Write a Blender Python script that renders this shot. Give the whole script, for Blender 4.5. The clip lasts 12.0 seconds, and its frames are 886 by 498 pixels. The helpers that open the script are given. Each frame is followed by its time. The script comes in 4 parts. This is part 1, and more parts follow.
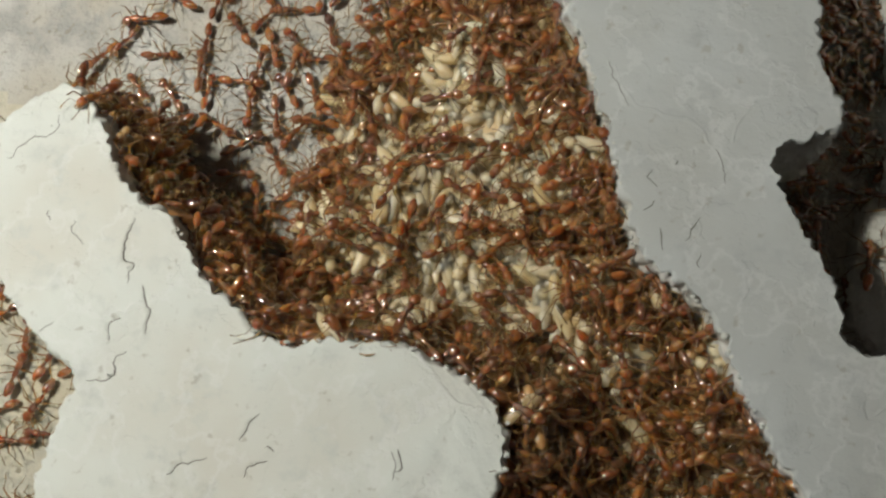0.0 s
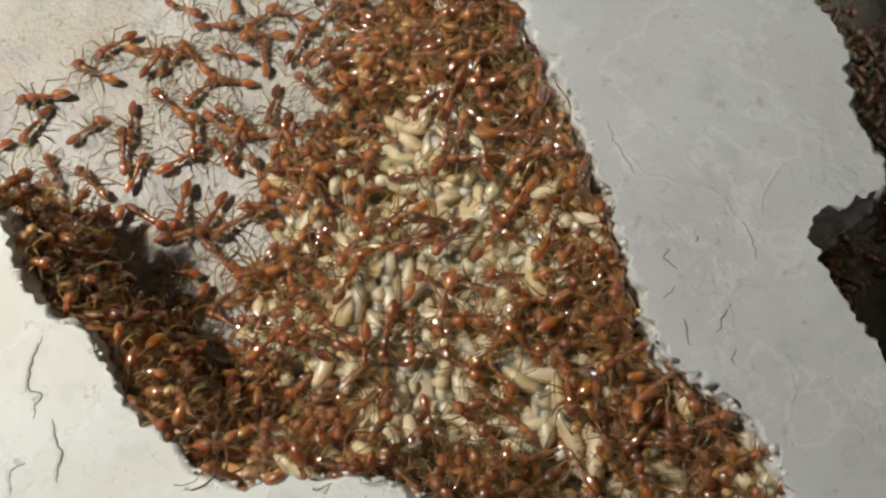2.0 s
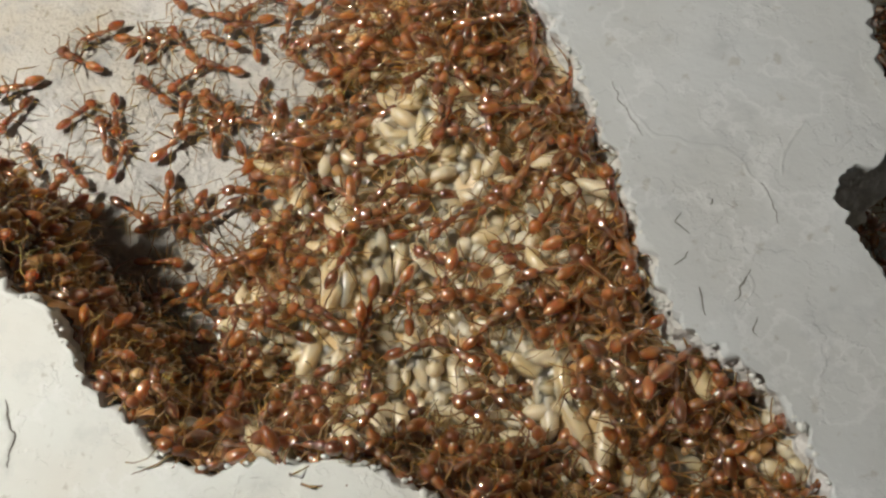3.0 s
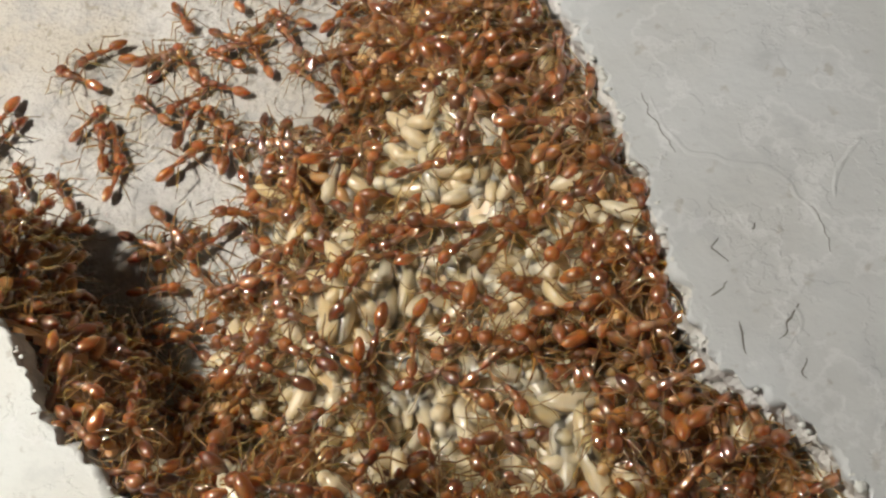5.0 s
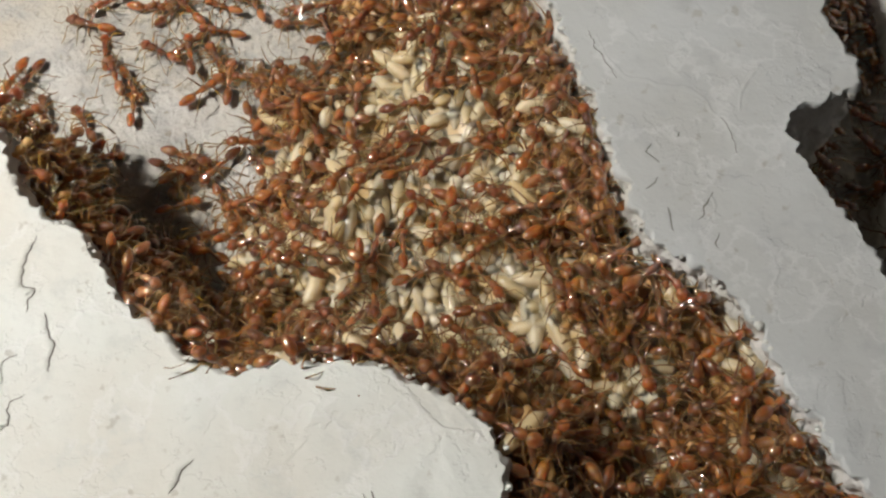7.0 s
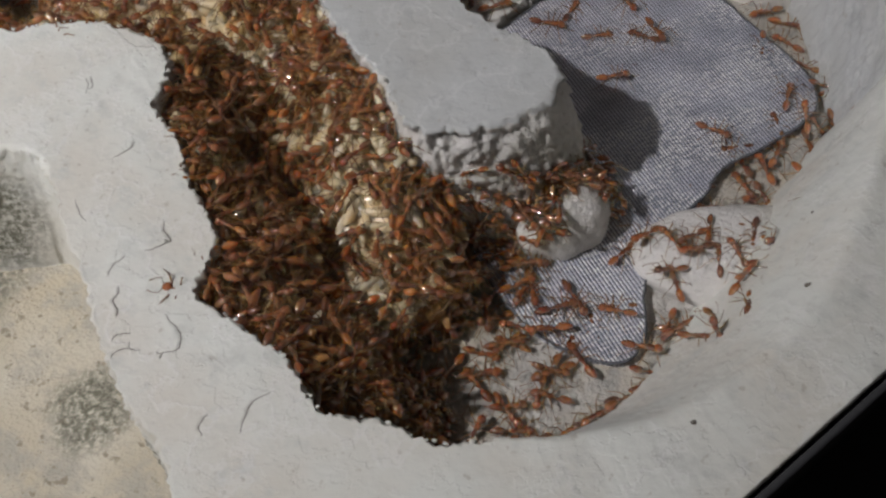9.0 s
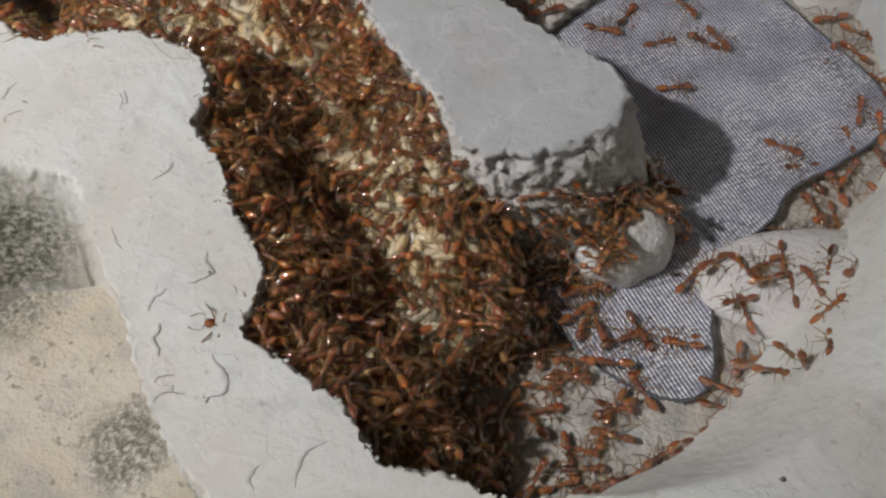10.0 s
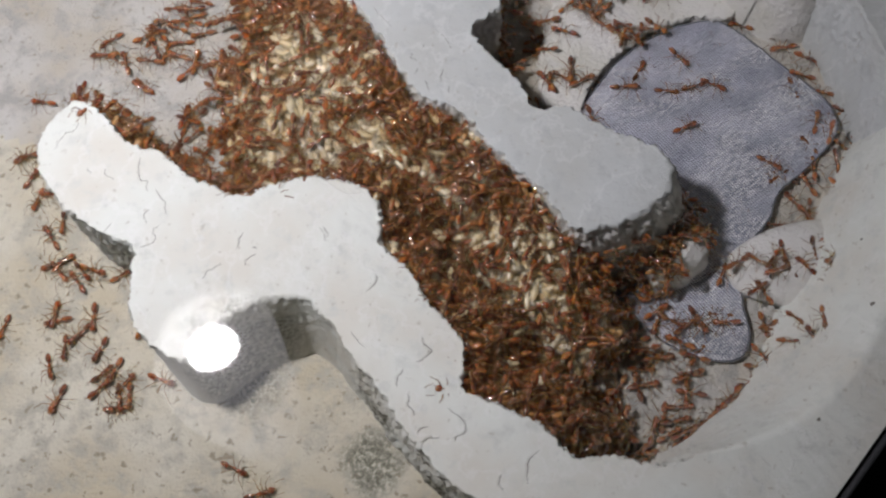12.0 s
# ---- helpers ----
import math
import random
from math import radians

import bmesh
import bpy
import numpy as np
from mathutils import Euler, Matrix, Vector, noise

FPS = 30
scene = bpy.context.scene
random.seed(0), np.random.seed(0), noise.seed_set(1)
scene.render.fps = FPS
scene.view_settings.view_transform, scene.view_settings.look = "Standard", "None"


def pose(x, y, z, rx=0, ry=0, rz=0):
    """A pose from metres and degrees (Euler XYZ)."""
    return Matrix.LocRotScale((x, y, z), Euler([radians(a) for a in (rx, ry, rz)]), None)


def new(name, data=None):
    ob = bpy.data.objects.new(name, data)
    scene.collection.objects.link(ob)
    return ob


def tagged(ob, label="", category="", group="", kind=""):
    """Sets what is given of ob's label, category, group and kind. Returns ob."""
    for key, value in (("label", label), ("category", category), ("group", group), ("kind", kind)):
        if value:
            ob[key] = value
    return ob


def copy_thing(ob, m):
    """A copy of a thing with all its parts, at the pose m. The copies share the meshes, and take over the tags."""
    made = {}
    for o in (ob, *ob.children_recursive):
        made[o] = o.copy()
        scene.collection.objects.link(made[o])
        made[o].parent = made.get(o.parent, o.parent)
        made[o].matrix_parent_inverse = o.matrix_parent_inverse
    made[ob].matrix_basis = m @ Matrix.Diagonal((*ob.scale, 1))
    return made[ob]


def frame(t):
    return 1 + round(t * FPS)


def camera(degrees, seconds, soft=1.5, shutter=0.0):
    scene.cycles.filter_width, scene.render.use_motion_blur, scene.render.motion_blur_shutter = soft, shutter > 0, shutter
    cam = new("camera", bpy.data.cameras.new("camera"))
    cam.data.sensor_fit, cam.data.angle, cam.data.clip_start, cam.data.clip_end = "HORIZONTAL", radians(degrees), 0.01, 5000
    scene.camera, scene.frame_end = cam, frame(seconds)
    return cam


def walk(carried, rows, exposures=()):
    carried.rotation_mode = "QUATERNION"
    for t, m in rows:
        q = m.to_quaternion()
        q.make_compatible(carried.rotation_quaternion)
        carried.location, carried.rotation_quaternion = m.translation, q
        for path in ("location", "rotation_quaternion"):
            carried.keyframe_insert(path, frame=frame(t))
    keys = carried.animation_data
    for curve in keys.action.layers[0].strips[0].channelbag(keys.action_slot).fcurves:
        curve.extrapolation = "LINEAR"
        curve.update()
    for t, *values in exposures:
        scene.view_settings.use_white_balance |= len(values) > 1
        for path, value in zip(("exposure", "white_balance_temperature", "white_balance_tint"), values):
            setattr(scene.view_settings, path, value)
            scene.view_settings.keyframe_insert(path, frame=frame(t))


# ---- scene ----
from mathutils import bvhtree

MM = 0.001

# ---- camera ----
cam = camera(48.2, 12.0, soft=2.5)
CAMERA_ROWS = [
    (0.0, pose(0.00390, -0.00434, 0.05182, 14.14, 4.60, 7.18)),
    (0.5, pose(0.00469, -0.00380, 0.05631, 15.49, 3.92, 6.68)),
    (1.0, pose(0.00409, -0.00160, 0.04946, 14.71, 3.75, 5.41)),
    (1.5, pose(0.00222, -0.00042, 0.04230, 14.70, 2.72, 4.11)),
    (2.0, pose(0.00167, -0.00077, 0.04316, 18.12, 2.76, 3.83)),
    (2.5, pose(0.00078, -0.00171, 0.04105, 20.23, 2.42, 3.41)),
    (3.0, pose(0.00299, -0.00347, 0.03809, 21.96, 4.14, 4.06)),
    (4.8, pose(0.00444, -0.00213, 0.03327, 23.84, 6.02, 5.06)),
    (5.0, pose(0.00397, -0.00283, 0.03319, 25.62, 5.93, 5.95)),
    (5.5, pose(0.00420, -0.00257, 0.03363, 24.54, 7.22, 5.33)),
    (6.0, pose(0.00365, -0.00300, 0.03683, 21.70, 5.20, 3.50)),
    (6.5, pose(0.00080, -0.00519, 0.03757, 22.28, 1.87, 3.13)),
    (6.7, pose(0.00094, -0.00553, 0.03849, 21.59, 2.18, 3.16)),
    (8.3, pose(0.01591, -0.04493, 0.05276, 32.49, 3.10, 1.98)),
    (8.5, pose(0.01813, -0.04841, 0.05202, 31.31, 2.84, 1.80)),
    (9.0, pose(0.02451, -0.04951, 0.05460, 30.17, 2.13, -0.17)),
    (9.5, pose(0.02322, -0.04651, 0.05410, 29.46, 1.82, -0.36)),
    (10.0, pose(0.02072, -0.04422, 0.05287, 28.69, 2.07, 0.15)),
    (10.5, pose(0.01811, -0.04152, 0.05373, 29.15, 2.67, 0.17)),
    (11.0, pose(0.01543, -0.03619, 0.05706, 27.01, 3.42, 0.86)),
    (11.4, pose(0.01412, -0.02969, 0.07064, 21.09, 4.13, 0.00)),
    (11.5, pose(0.00990, -0.03110, 0.07419, 22.19, 2.20, -0.79)),
    (11.6, pose(0.00549, -0.02318, 0.08149, 17.16, -0.50, -3.11)),
    (11.7, pose(0.00749, -0.02396, 0.08549, 18.71, 1.30, -4.86)),
    (11.9, pose(0.00327, -0.03065, 0.09142, 18.04, 0.91, -9.90)),
    (12.0, pose(0.00429, -0.03709, 0.08785, 18.79, 1.60, -11.43)),
]
LAMP_ROWS = [
    (0.0, pose(-0.08327, 0.02221, 0.11551, 14.14, 4.60, 7.18)),
    (0.5, pose(-0.08277, 0.02211, 0.11987, 15.49, 3.92, 6.68)),
    (1.0, pose(-0.08307, 0.02698, 0.11227, 14.71, 3.75, 5.41)),
    (1.5, pose(-0.08538, 0.03008, 0.10359, 14.70, 2.72, 4.11)),
    (2.0, pose(-0.08540, 0.02668, 0.10660, 18.12, 2.76, 3.83)),
    (2.5, pose(-0.08629, 0.02417, 0.10516, 20.23, 2.42, 3.41)),
    (3.0, pose(-0.08221, 0.01972, 0.10564, 21.96, 4.14, 4.06)),
    (4.8, pose(-0.07862, 0.01778, 0.10443, 23.84, 6.02, 5.06)),
    (5.0, pose(-0.07921, 0.01382, 0.10505, 25.62, 5.93, 5.95)),
    (5.5, pose(-0.07735, 0.01632, 0.10680, 24.54, 7.22, 5.33)),
    (6.0, pose(-0.08008, 0.02139, 0.10578, 21.70, 5.20, 3.50)),
    (6.5, pose(-0.08659, 0.01890, 0.10194, 22.28, 1.87, 3.13)),
    (6.7, pose(-0.08617, 0.01927, 0.10297, 21.59, 2.18, 3.16)),
    (8.3, pose(-0.12067, -0.05057, 0.16032, 32.49, 3.10, 1.98)),
    (8.5, pose(-0.11824, -0.05296, 0.15855, 31.31, 2.84, 1.80)),
    (9.0, pose(-0.11074, -0.04806, 0.15997, 30.17, 2.13, -0.17)),
    (9.5, pose(-0.11284, -0.04268, 0.15842, 29.46, 1.82, -0.36)),
    (10.0, pose(-0.11586, -0.03983, 0.15723, 28.69, 2.07, 0.15)),
    (10.5, pose(-0.11833, -0.03703, 0.15989, 29.15, 2.67, 0.17)),
    (11.0, pose(-0.12085, -0.02867, 0.16543, 27.01, 3.42, 0.86)),
    (11.4, pose(-0.06642, -0.00370, 0.14856, 21.09, 4.13, 0.00)),
    (11.5, pose(-0.03843, -0.00568, 0.10377, 22.19, 2.20, -0.79)),
    (11.6, pose(-0.04295, 0.00743, 0.09898, 17.16, -0.50, -3.11)),
    (11.7, pose(-0.03656, 0.00531, 0.09574, 18.71, 1.30, -4.86)),
    (11.9, pose(-0.03302, 0.00974, 0.09097, 18.04, 0.91, -9.90)),
    (12.0, pose(-0.03406, 0.01322, 0.09024, 18.79, 1.60, -11.43)),
]

EXPOSURES = [(0.0, -0.75, 6750, 5), (0.5, -0.9, 6750, 7), (1.0, -0.6, 6750, 8), (1.5, -0.5, 6800, 10), (2.5, -0.6, 6800, 10), (3.2, -0.55, 6800, 10), (5.5, -0.42, 6850, 12), (6.7, -0.43, 6750, 11),
             (8.3, 0.25, 6450, 16), (9.0, 0.06, 6400, 16), (9.5, 0.2, 6400, 16), (10.5, 0.26, 6400, 16), (11.0, 0.2, 6500, 16), (11.5, -1.83, 6350, 17), (12.0, -1.83, 6200, 17)]
walk(cam, CAMERA_ROWS, EXPOSURES)

# ---- light: a dim room; the hand-held flash does the rest ----
world = bpy.data.worlds.new("dim_room")
scene.world = world
world.use_nodes = True
world.node_tree.nodes["Background"].inputs[0].default_value = (1.0, 0.9, 0.82, 1)
world.node_tree.nodes["Background"].inputs[1].default_value = 0.02
FLASH = 2050.0


# ---- materials ----
def nodes_of(name):
    m = bpy.data.materials.new(name)
    m.use_nodes = True
    nt = m.node_tree
    return m, nt, nt.nodes["Principled BSDF"]


def add(nt, kind, **values):
    n = nt.nodes.new(kind)
    for key, value in values.items():
        n.inputs[key.replace("_", " ")].default_value = value
    return n


def ramp(nt, fac, stops):
    r = nt.nodes.new("ShaderNodeValToRGB")
    while len(r.color_ramp.elements) < len(stops):
        r.color_ramp.elements.new(0.5)
    for e, (pos, col) in zip(r.color_ramp.elements, stops):
        e.position, e.color = pos, (*col, 1)
    nt.links.new(fac, r.inputs[0])
    return r.outputs[0]


def noise_tex(nt, mm, detail=4.0, rough=0.55, coord="Object"):
    """Noise whose grains are about mm millimetres wide."""
    tc = nt.nodes.new("ShaderNodeTexCoord")
    n = add(nt, "ShaderNodeTexNoise", Scale=1.0 / (mm * MM), Detail=detail, Roughness=rough)
    nt.links.new(tc.outputs[coord], n.inputs["Vector"])
    return n


def mixed(nt, fac, a, b, blend="MIX"):
    mx = nt.nodes.new("ShaderNodeMix")
    mx.data_type, mx.blend_type = "RGBA", blend
    for sock, value in ((mx.inputs[0], fac), (mx.inputs[6], a), (mx.inputs[7], b)):
        if isinstance(value, (int, float)):
            sock.default_value = value
        elif isinstance(value, tuple):
            sock.default_value = (*value, 1)
        else:
            nt.links.new(value, sock)
    return mx.outputs[2]


def bumped(nt, bsdf, heights):
    """heights: (socket, depth in mm) pairs, summed as bumps."""
    last = None
    for sock, depth in heights:
        b = add(nt, "ShaderNodeBump", Strength=1.0, Distance=depth * MM)
        nt.links.new(sock, b.inputs["Height"])
        if last:
            nt.links.new(last, b.inputs["Normal"])
        last = b.outputs[0]
    nt.links.new(last, bsdf.inputs["Normal"])


def blob_mask(nt, centre, radius, soft):
    """1 inside a ball of the given place and size in mm, 0 outside, with a noisy edge."""
    tc = nt.nodes.new("ShaderNodeTexCoord")
    wob = noise_tex(nt, 3.0, 5.0)
    scale = nt.nodes.new("ShaderNodeVectorMath")
    scale.operation = "MULTIPLY_ADD"
    nt.links.new(wob.outputs["Color"], scale.inputs[0])
    scale.inputs[1].default_value = [radius * 0.9 * MM] * 3
    nt.links.new(tc.outputs["Object"], scale.inputs[2])
    dist = nt.nodes.new("ShaderNodeVectorMath")
    dist.operation = "DISTANCE"
    nt.links.new(scale.outputs[0], dist.inputs[0])
    off = radius * 0.45
    dist.inputs[1].default_value = [(c + off) * MM for c in centre]
    mr = nt.nodes.new("ShaderNodeMapRange")
    mr.inputs[1].default_value, mr.inputs[2].default_value = radius * MM, (radius - soft) * MM
    nt.links.new(dist.outputs["Value"], mr.inputs[0])
    return mr.outputs[0]


def plaster(name, tint=(0.675, 0.695, 0.65), grain=0.035, flaky=0.03, stains=(), speck=0.35, warm=(0.63, 0.615, 0.55), veins=0.3, pits=0.0, mottle=0.0):
    """Cast plaster: smooth skin with pits, faint yellowed clouds and grey specks; stains are mouldy patches (place, radius)."""
    m, nt, bsdf = nodes_of(name)
    cloud, fine, pit, mott = noise_tex(nt, 9.0, 3.0), noise_tex(nt, 0.35, 5.0), noise_tex(nt, 0.9, 3.0), noise_tex(nt, 2.6, 6.0, 0.65)
    col = ramp(nt, cloud.outputs[0], [(0.35, warm), (0.62, tint)])
    col = mixed(nt, ramp(nt, mott.outputs[0], [(0.30 + mottle, (1, 1, 1)), (0.46 + mottle, (0, 0, 0))]), col, tuple(c * (0.82 - mottle * 1.6) for c in tint))
    vein = noise_tex(nt, 7.0, 7.0, 0.6)
    lines = ramp(nt, vein.outputs[0], [(0.478, (0, 0, 0)), (0.5, (veins, veins, veins)), (0.522, (0, 0, 0))])
    col = mixed(nt, lines, col, (0.78, 0.78, 0.765))
    dots = ramp(nt, pit.outputs[0], [(0.29 + pits, (1, 1, 1)), (0.36 + pits, (0, 0, 0))])
    dots = mixed(nt, 1.0 - speck, dots, (0.0, 0.0, 0.0))
    col = mixed(nt, dots, col, (0.26, 0.215, 0.15))
    for centre, radius in stains:
        mask = blob_mask(nt, centre, radius, radius * 0.5)
        mould = noise_tex(nt, 0.42, 6.0, 0.75)
        spots = ramp(nt, mould.outputs[0], [(0.40, (0, 0, 0)), (0.55, (1, 1, 1))])
        col = mixed(nt, mixed(nt, 1.0, mask, spots, "MULTIPLY"), col, mixed(nt, cloud.outputs[0], (0.10, 0.103, 0.085), (0.21, 0.205, 0.145)))
    nt.links.new(col, bsdf.inputs["Base Color"])
    bsdf.inputs["Roughness"].default_value = 0.62
    bsdf.inputs["Specular IOR Level"].default_value = 0.35
    flake = noise_tex(nt, 5.5, 6.0, 0.6)
    step = ramp(nt, flake.outputs[0], [(0.475, (0, 0, 0)), (0.49, (0.8, 0.8, 0.8)), (0.6, (1, 1, 1))])
    flake2 = noise_tex(nt, 3.1, 5.0, 0.62)
    swell = noise_tex(nt, 2.4, 2.0)
    step2 = ramp(nt, flake2.outputs[0], [(0.585, (0, 0, 0)), (0.60, (1, 1, 1))])
    bumped(nt, bsdf, [(cloud.outputs[0], 0.5), (step, flaky), (step2, flaky * 0.7), (lines, 0.05), (swell.outputs[0], 0.12), (mott.outputs[0], grain * 1.6), (fine.outputs[0], grain)])
    return m


PLASTER = plaster("plaster_skin", stains=[((-13, -10.5, -6), 7.5), ((-0.5, -19.5, -9), 3.5), ((3.5, -27.5, -9), 3.5)])
# greyer plaster copy: weaker light far from the lamp put into its tint
PLASTER_DIM = plaster("plaster_dim_skin", tint=(0.53, 0.55, 0.545), warm=(0.485, 0.495, 0.475), flaky=0.025, veins=0.24)
PLASTER_ROUGH = plaster("plaster_rough", tint=(0.71, 0.695, 0.67), grain=0.2, speck=0.3, flaky=0.03, veins=0.12)
FLOOR = plaster("plaster_floor", tint=(0.56, 0.545, 0.505), grain=0.26, speck=0.55, warm=(0.49, 0.445, 0.36), veins=0.0, pits=0.03, mottle=0.07,
                stains=[((-14, -13, -11), 5.0)])
SANDY = plaster("plaster_sandy", tint=(0.62, 0.59, 0.49), grain=0.26, speck=0.8, warm=(0.54, 0.485, 0.36), veins=0.0, pits=0.03, mottle=0.07,
                stains=[((-14, -13, -11), 5.0), ((-3, -24, -11), 4.0)])


def chitin(name, light, dark, rough=0.3, sss=0.0):
    """Glossy ant shell: amber to red-brown, a little different on every piece."""
    m, nt, bsdf = nodes_of(name)
    info = nt.nodes.new("ShaderNodeObjectInfo")
    isle = nt.nodes.new("ShaderNodeNewGeometry")
    mott = noise_tex(nt, 0.5, 3.0)
    either = nt.nodes.new("ShaderNodeMath")
    either.operation = "ADD"
    nt.links.new(info.outputs["Random"], either.inputs[0])
    nt.links.new(isle.outputs["Random Per Island"], either.inputs[1])
    wrap = nt.nodes.new("ShaderNodeMath")
    wrap.operation = "FRACT"
    nt.links.new(either.outputs[0], wrap.inputs[0])
    col = mixed(nt, wrap.outputs[0], dark, light)
    col = mixed(nt, ramp(nt, mott.outputs[0], [(0.35, (0, 0, 0)), (0.7, (0.6, 0.6, 0.6))]), col, tuple(c * 0.45 for c in dark))
    nt.links.new(col, bsdf.inputs["Base Color"])
    bsdf.inputs["Roughness"].default_value = rough
    bsdf.inputs["Specular IOR Level"].default_value = 0.3
    bsdf.inputs["Coat Weight"].default_value = 1.0
    bsdf.inputs["Coat Roughness"].default_value = 0.08
    bsdf.inputs["Coat IOR"].default_value = 2.7
    bsdf.inputs["Subsurface Weight"].default_value = sss
    bsdf.inputs["Subsurface Radius"].default_value = (1.0, 0.5, 0.18)
    bsdf.inputs["Subsurface Scale"].default_value = 1.5 * MM
    fine = noise_tex(nt, 0.12, 2.0)
    bumped(nt, bsdf, [(fine.outputs[0], 0.01)])
    return m


SHELL = chitin("ant_shell", (0.41, 0.13, 0.026), (0.15, 0.041, 0.01), 0.5, 1.0)
GASTER = chitin("ant_gaster", (0.5, 0.178, 0.034), (0.13, 0.037, 0.01), 0.45, 1.0)
LIMB = chitin("ant_limb", (0.36, 0.135, 0.038), (0.16, 0.054, 0.016), 0.5, 0.8)


def brood_skin(name, tint, yolk, through_light=1.0):
    m, nt, bsdf = nodes_of(name)
    info = nt.nodes.new("ShaderNodeObjectInfo")
    isle = nt.nodes.new("ShaderNodeNewGeometry")
    mott = noise_tex(nt, 0.8, 3.0)
    either = nt.nodes.new("ShaderNodeMath")
    either.operation = "ADD"
    nt.links.new(info.outputs["Random"], either.inputs[0])
    nt.links.new(isle.outputs["Random Per Island"], either.inputs[1])
    wrap = nt.nodes.new("ShaderNodeMath")
    wrap.operation = "FRACT"
    nt.links.new(either.outputs[0], wrap.inputs[0])
    col = mixed(nt, wrap.outputs[0], tint, yolk)
    col = mixed(nt, ramp(nt, mott.outputs[0], [(0.4, (0, 0, 0)), (0.75, (0.5, 0.5, 0.5))]), col, tuple(c * 0.7 for c in yolk))
    nt.links.new(col, bsdf.inputs["Base Color"])
    bsdf.inputs["Roughness"].default_value = 0.35
    bsdf.inputs["Coat Weight"].default_value = 0.4 * through_light
    bsdf.inputs["Coat Roughness"].default_value = 0.08
    bsdf.inputs["Subsurface Weight"].default_value = through_light
    bsdf.inputs["Subsurface Radius"].default_value = (1.0, 1.0, 1.0)
    bsdf.inputs["Subsurface Scale"].default_value = 1.2 * MM
    fine = noise_tex(nt, 0.2, 2.0)
    bumped(nt, bsdf, [(fine.outputs[0], 0.02)])
    return m


TAN = brood_skin("ripe_pupa_skin", (0.60, 0.34, 0.13), (0.46, 0.22, 0.075))
LARVA = brood_skin("larva_skin", (0.72, 0.60, 0.40), (0.62, 0.46, 0.24))
PUPA = brood_skin("pupa_skin", (0.73, 0.63, 0.44), (0.65, 0.49, 0.27))
EGGS = brood_skin("egg_mass", (0.68, 0.54, 0.31), (0.56, 0.37, 0.16), 0.0)
# tan filler colour that lightens the dark gaps between the ants
HEAP_FILL = brood_skin("tan_heap_fill", (0.56, 0.30, 0.11), (0.40, 0.18, 0.06), 0.0)


def cloth_material():
    """Grey-blue satin: fine slanting threads broken up by soiling, with glints painted in as white."""
    m, nt, bsdf = nodes_of("grey_satin")
    tc = nt.nodes.new("ShaderNodeTexCoord")

    def turned(angle, scale=(1.0, 1.0, 1.0)):
        mp = nt.nodes.new("ShaderNodeMapping")
        mp.vector_type = "TEXTURE"
        mp.inputs["Rotation"].default_value = (0, 0, radians(angle))
        mp.inputs["Scale"].default_value = scale
        nt.links.new(tc.outputs["Object"], mp.inputs["Vector"])
        return mp.outputs[0]

    def threads(angle, period, wobble):
        n = nt.nodes.new("ShaderNodeTexWave")
        n.inputs["Scale"].default_value = 1.0 / (period * MM) / 3.18
        n.inputs["Distortion"].default_value = wobble
        n.inputs["Detail"].default_value = 1.0
        nt.links.new(turned(angle), n.inputs["Vector"])
        return n.outputs["Fac"]

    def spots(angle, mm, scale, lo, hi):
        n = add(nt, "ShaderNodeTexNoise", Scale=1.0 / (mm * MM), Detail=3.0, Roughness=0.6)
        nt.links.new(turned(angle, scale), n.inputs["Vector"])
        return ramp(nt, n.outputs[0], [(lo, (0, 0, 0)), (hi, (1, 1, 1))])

    warp, weft = threads(28.0, 0.28, 0.5), threads(112.0, 0.4, 1.2)
    soil, fine = noise_tex(nt, 4.5, 5.0), noise_tex(nt, 0.22, 3.0, 0.7)
    # mask of thread glints that are painted white into the base colour
    painted_glints = mixed(nt, 1.0, spots(22.0, 0.2, (3.0, 1.0, 1.0), 0.47, 0.53), spots(20.0, 4.5, (1.8, 1.0, 1.0), 0.40, 0.55), "MULTIPLY")
    col = ramp(nt, soil.outputs[0], [(0.36, (0.40, 0.42, 0.51)), (0.6, (0.74, 0.76, 0.88))])
    col = mixed(nt, mixed(nt, 0.12, warp, weft), (0.11, 0.118, 0.15), col)
    col = mixed(nt, mixed(nt, 1.0, painted_glints, warp, "MULTIPLY"), col, (1.0, 1.0, 1.0))
    nt.links.new(col, bsdf.inputs["Base Color"])
    bsdf.inputs["Metallic"].default_value = 0.4
    bsdf.inputs["Roughness"].default_value = 0.33
    bsdf.inputs["Specular IOR Level"].default_value = 0.9
    bumped(nt, bsdf, [(soil.outputs[0], 0.7), (warp, 0.06), (weft, 0.02), (fine.outputs[0], 0.1)])
    return m


SATIN = cloth_material()


def plain(name, colour, rough, metal=0.0, grain=0.4, depth=0.02):
    m, nt, bsdf = nodes_of(name)
    n = noise_tex(nt, grain, 4.0)
    nt.links.new(ramp(nt, n.outputs[0], [(0.3, tuple(c * 0.75 for c in colour)), (0.7, colour)]), bsdf.inputs["Base Color"])
    bsdf.inputs["Roughness"].default_value, bsdf.inputs["Metallic"].default_value = rough, metal
    bumped(nt, bsdf, [(n.outputs[0], depth)])
    return m


# frayed hem whose dark colour stands in for the cloth's shadow line
HEM = plain("frayed_shadow_hem", (0.11, 0.115, 0.13), 0.8)
CRACK = plain("crack_dirt", (0.17, 0.155, 0.13), 0.9)
PLASTIC = plain("dark_plastic_rim", (0.055, 0.056, 0.06), 0.25)
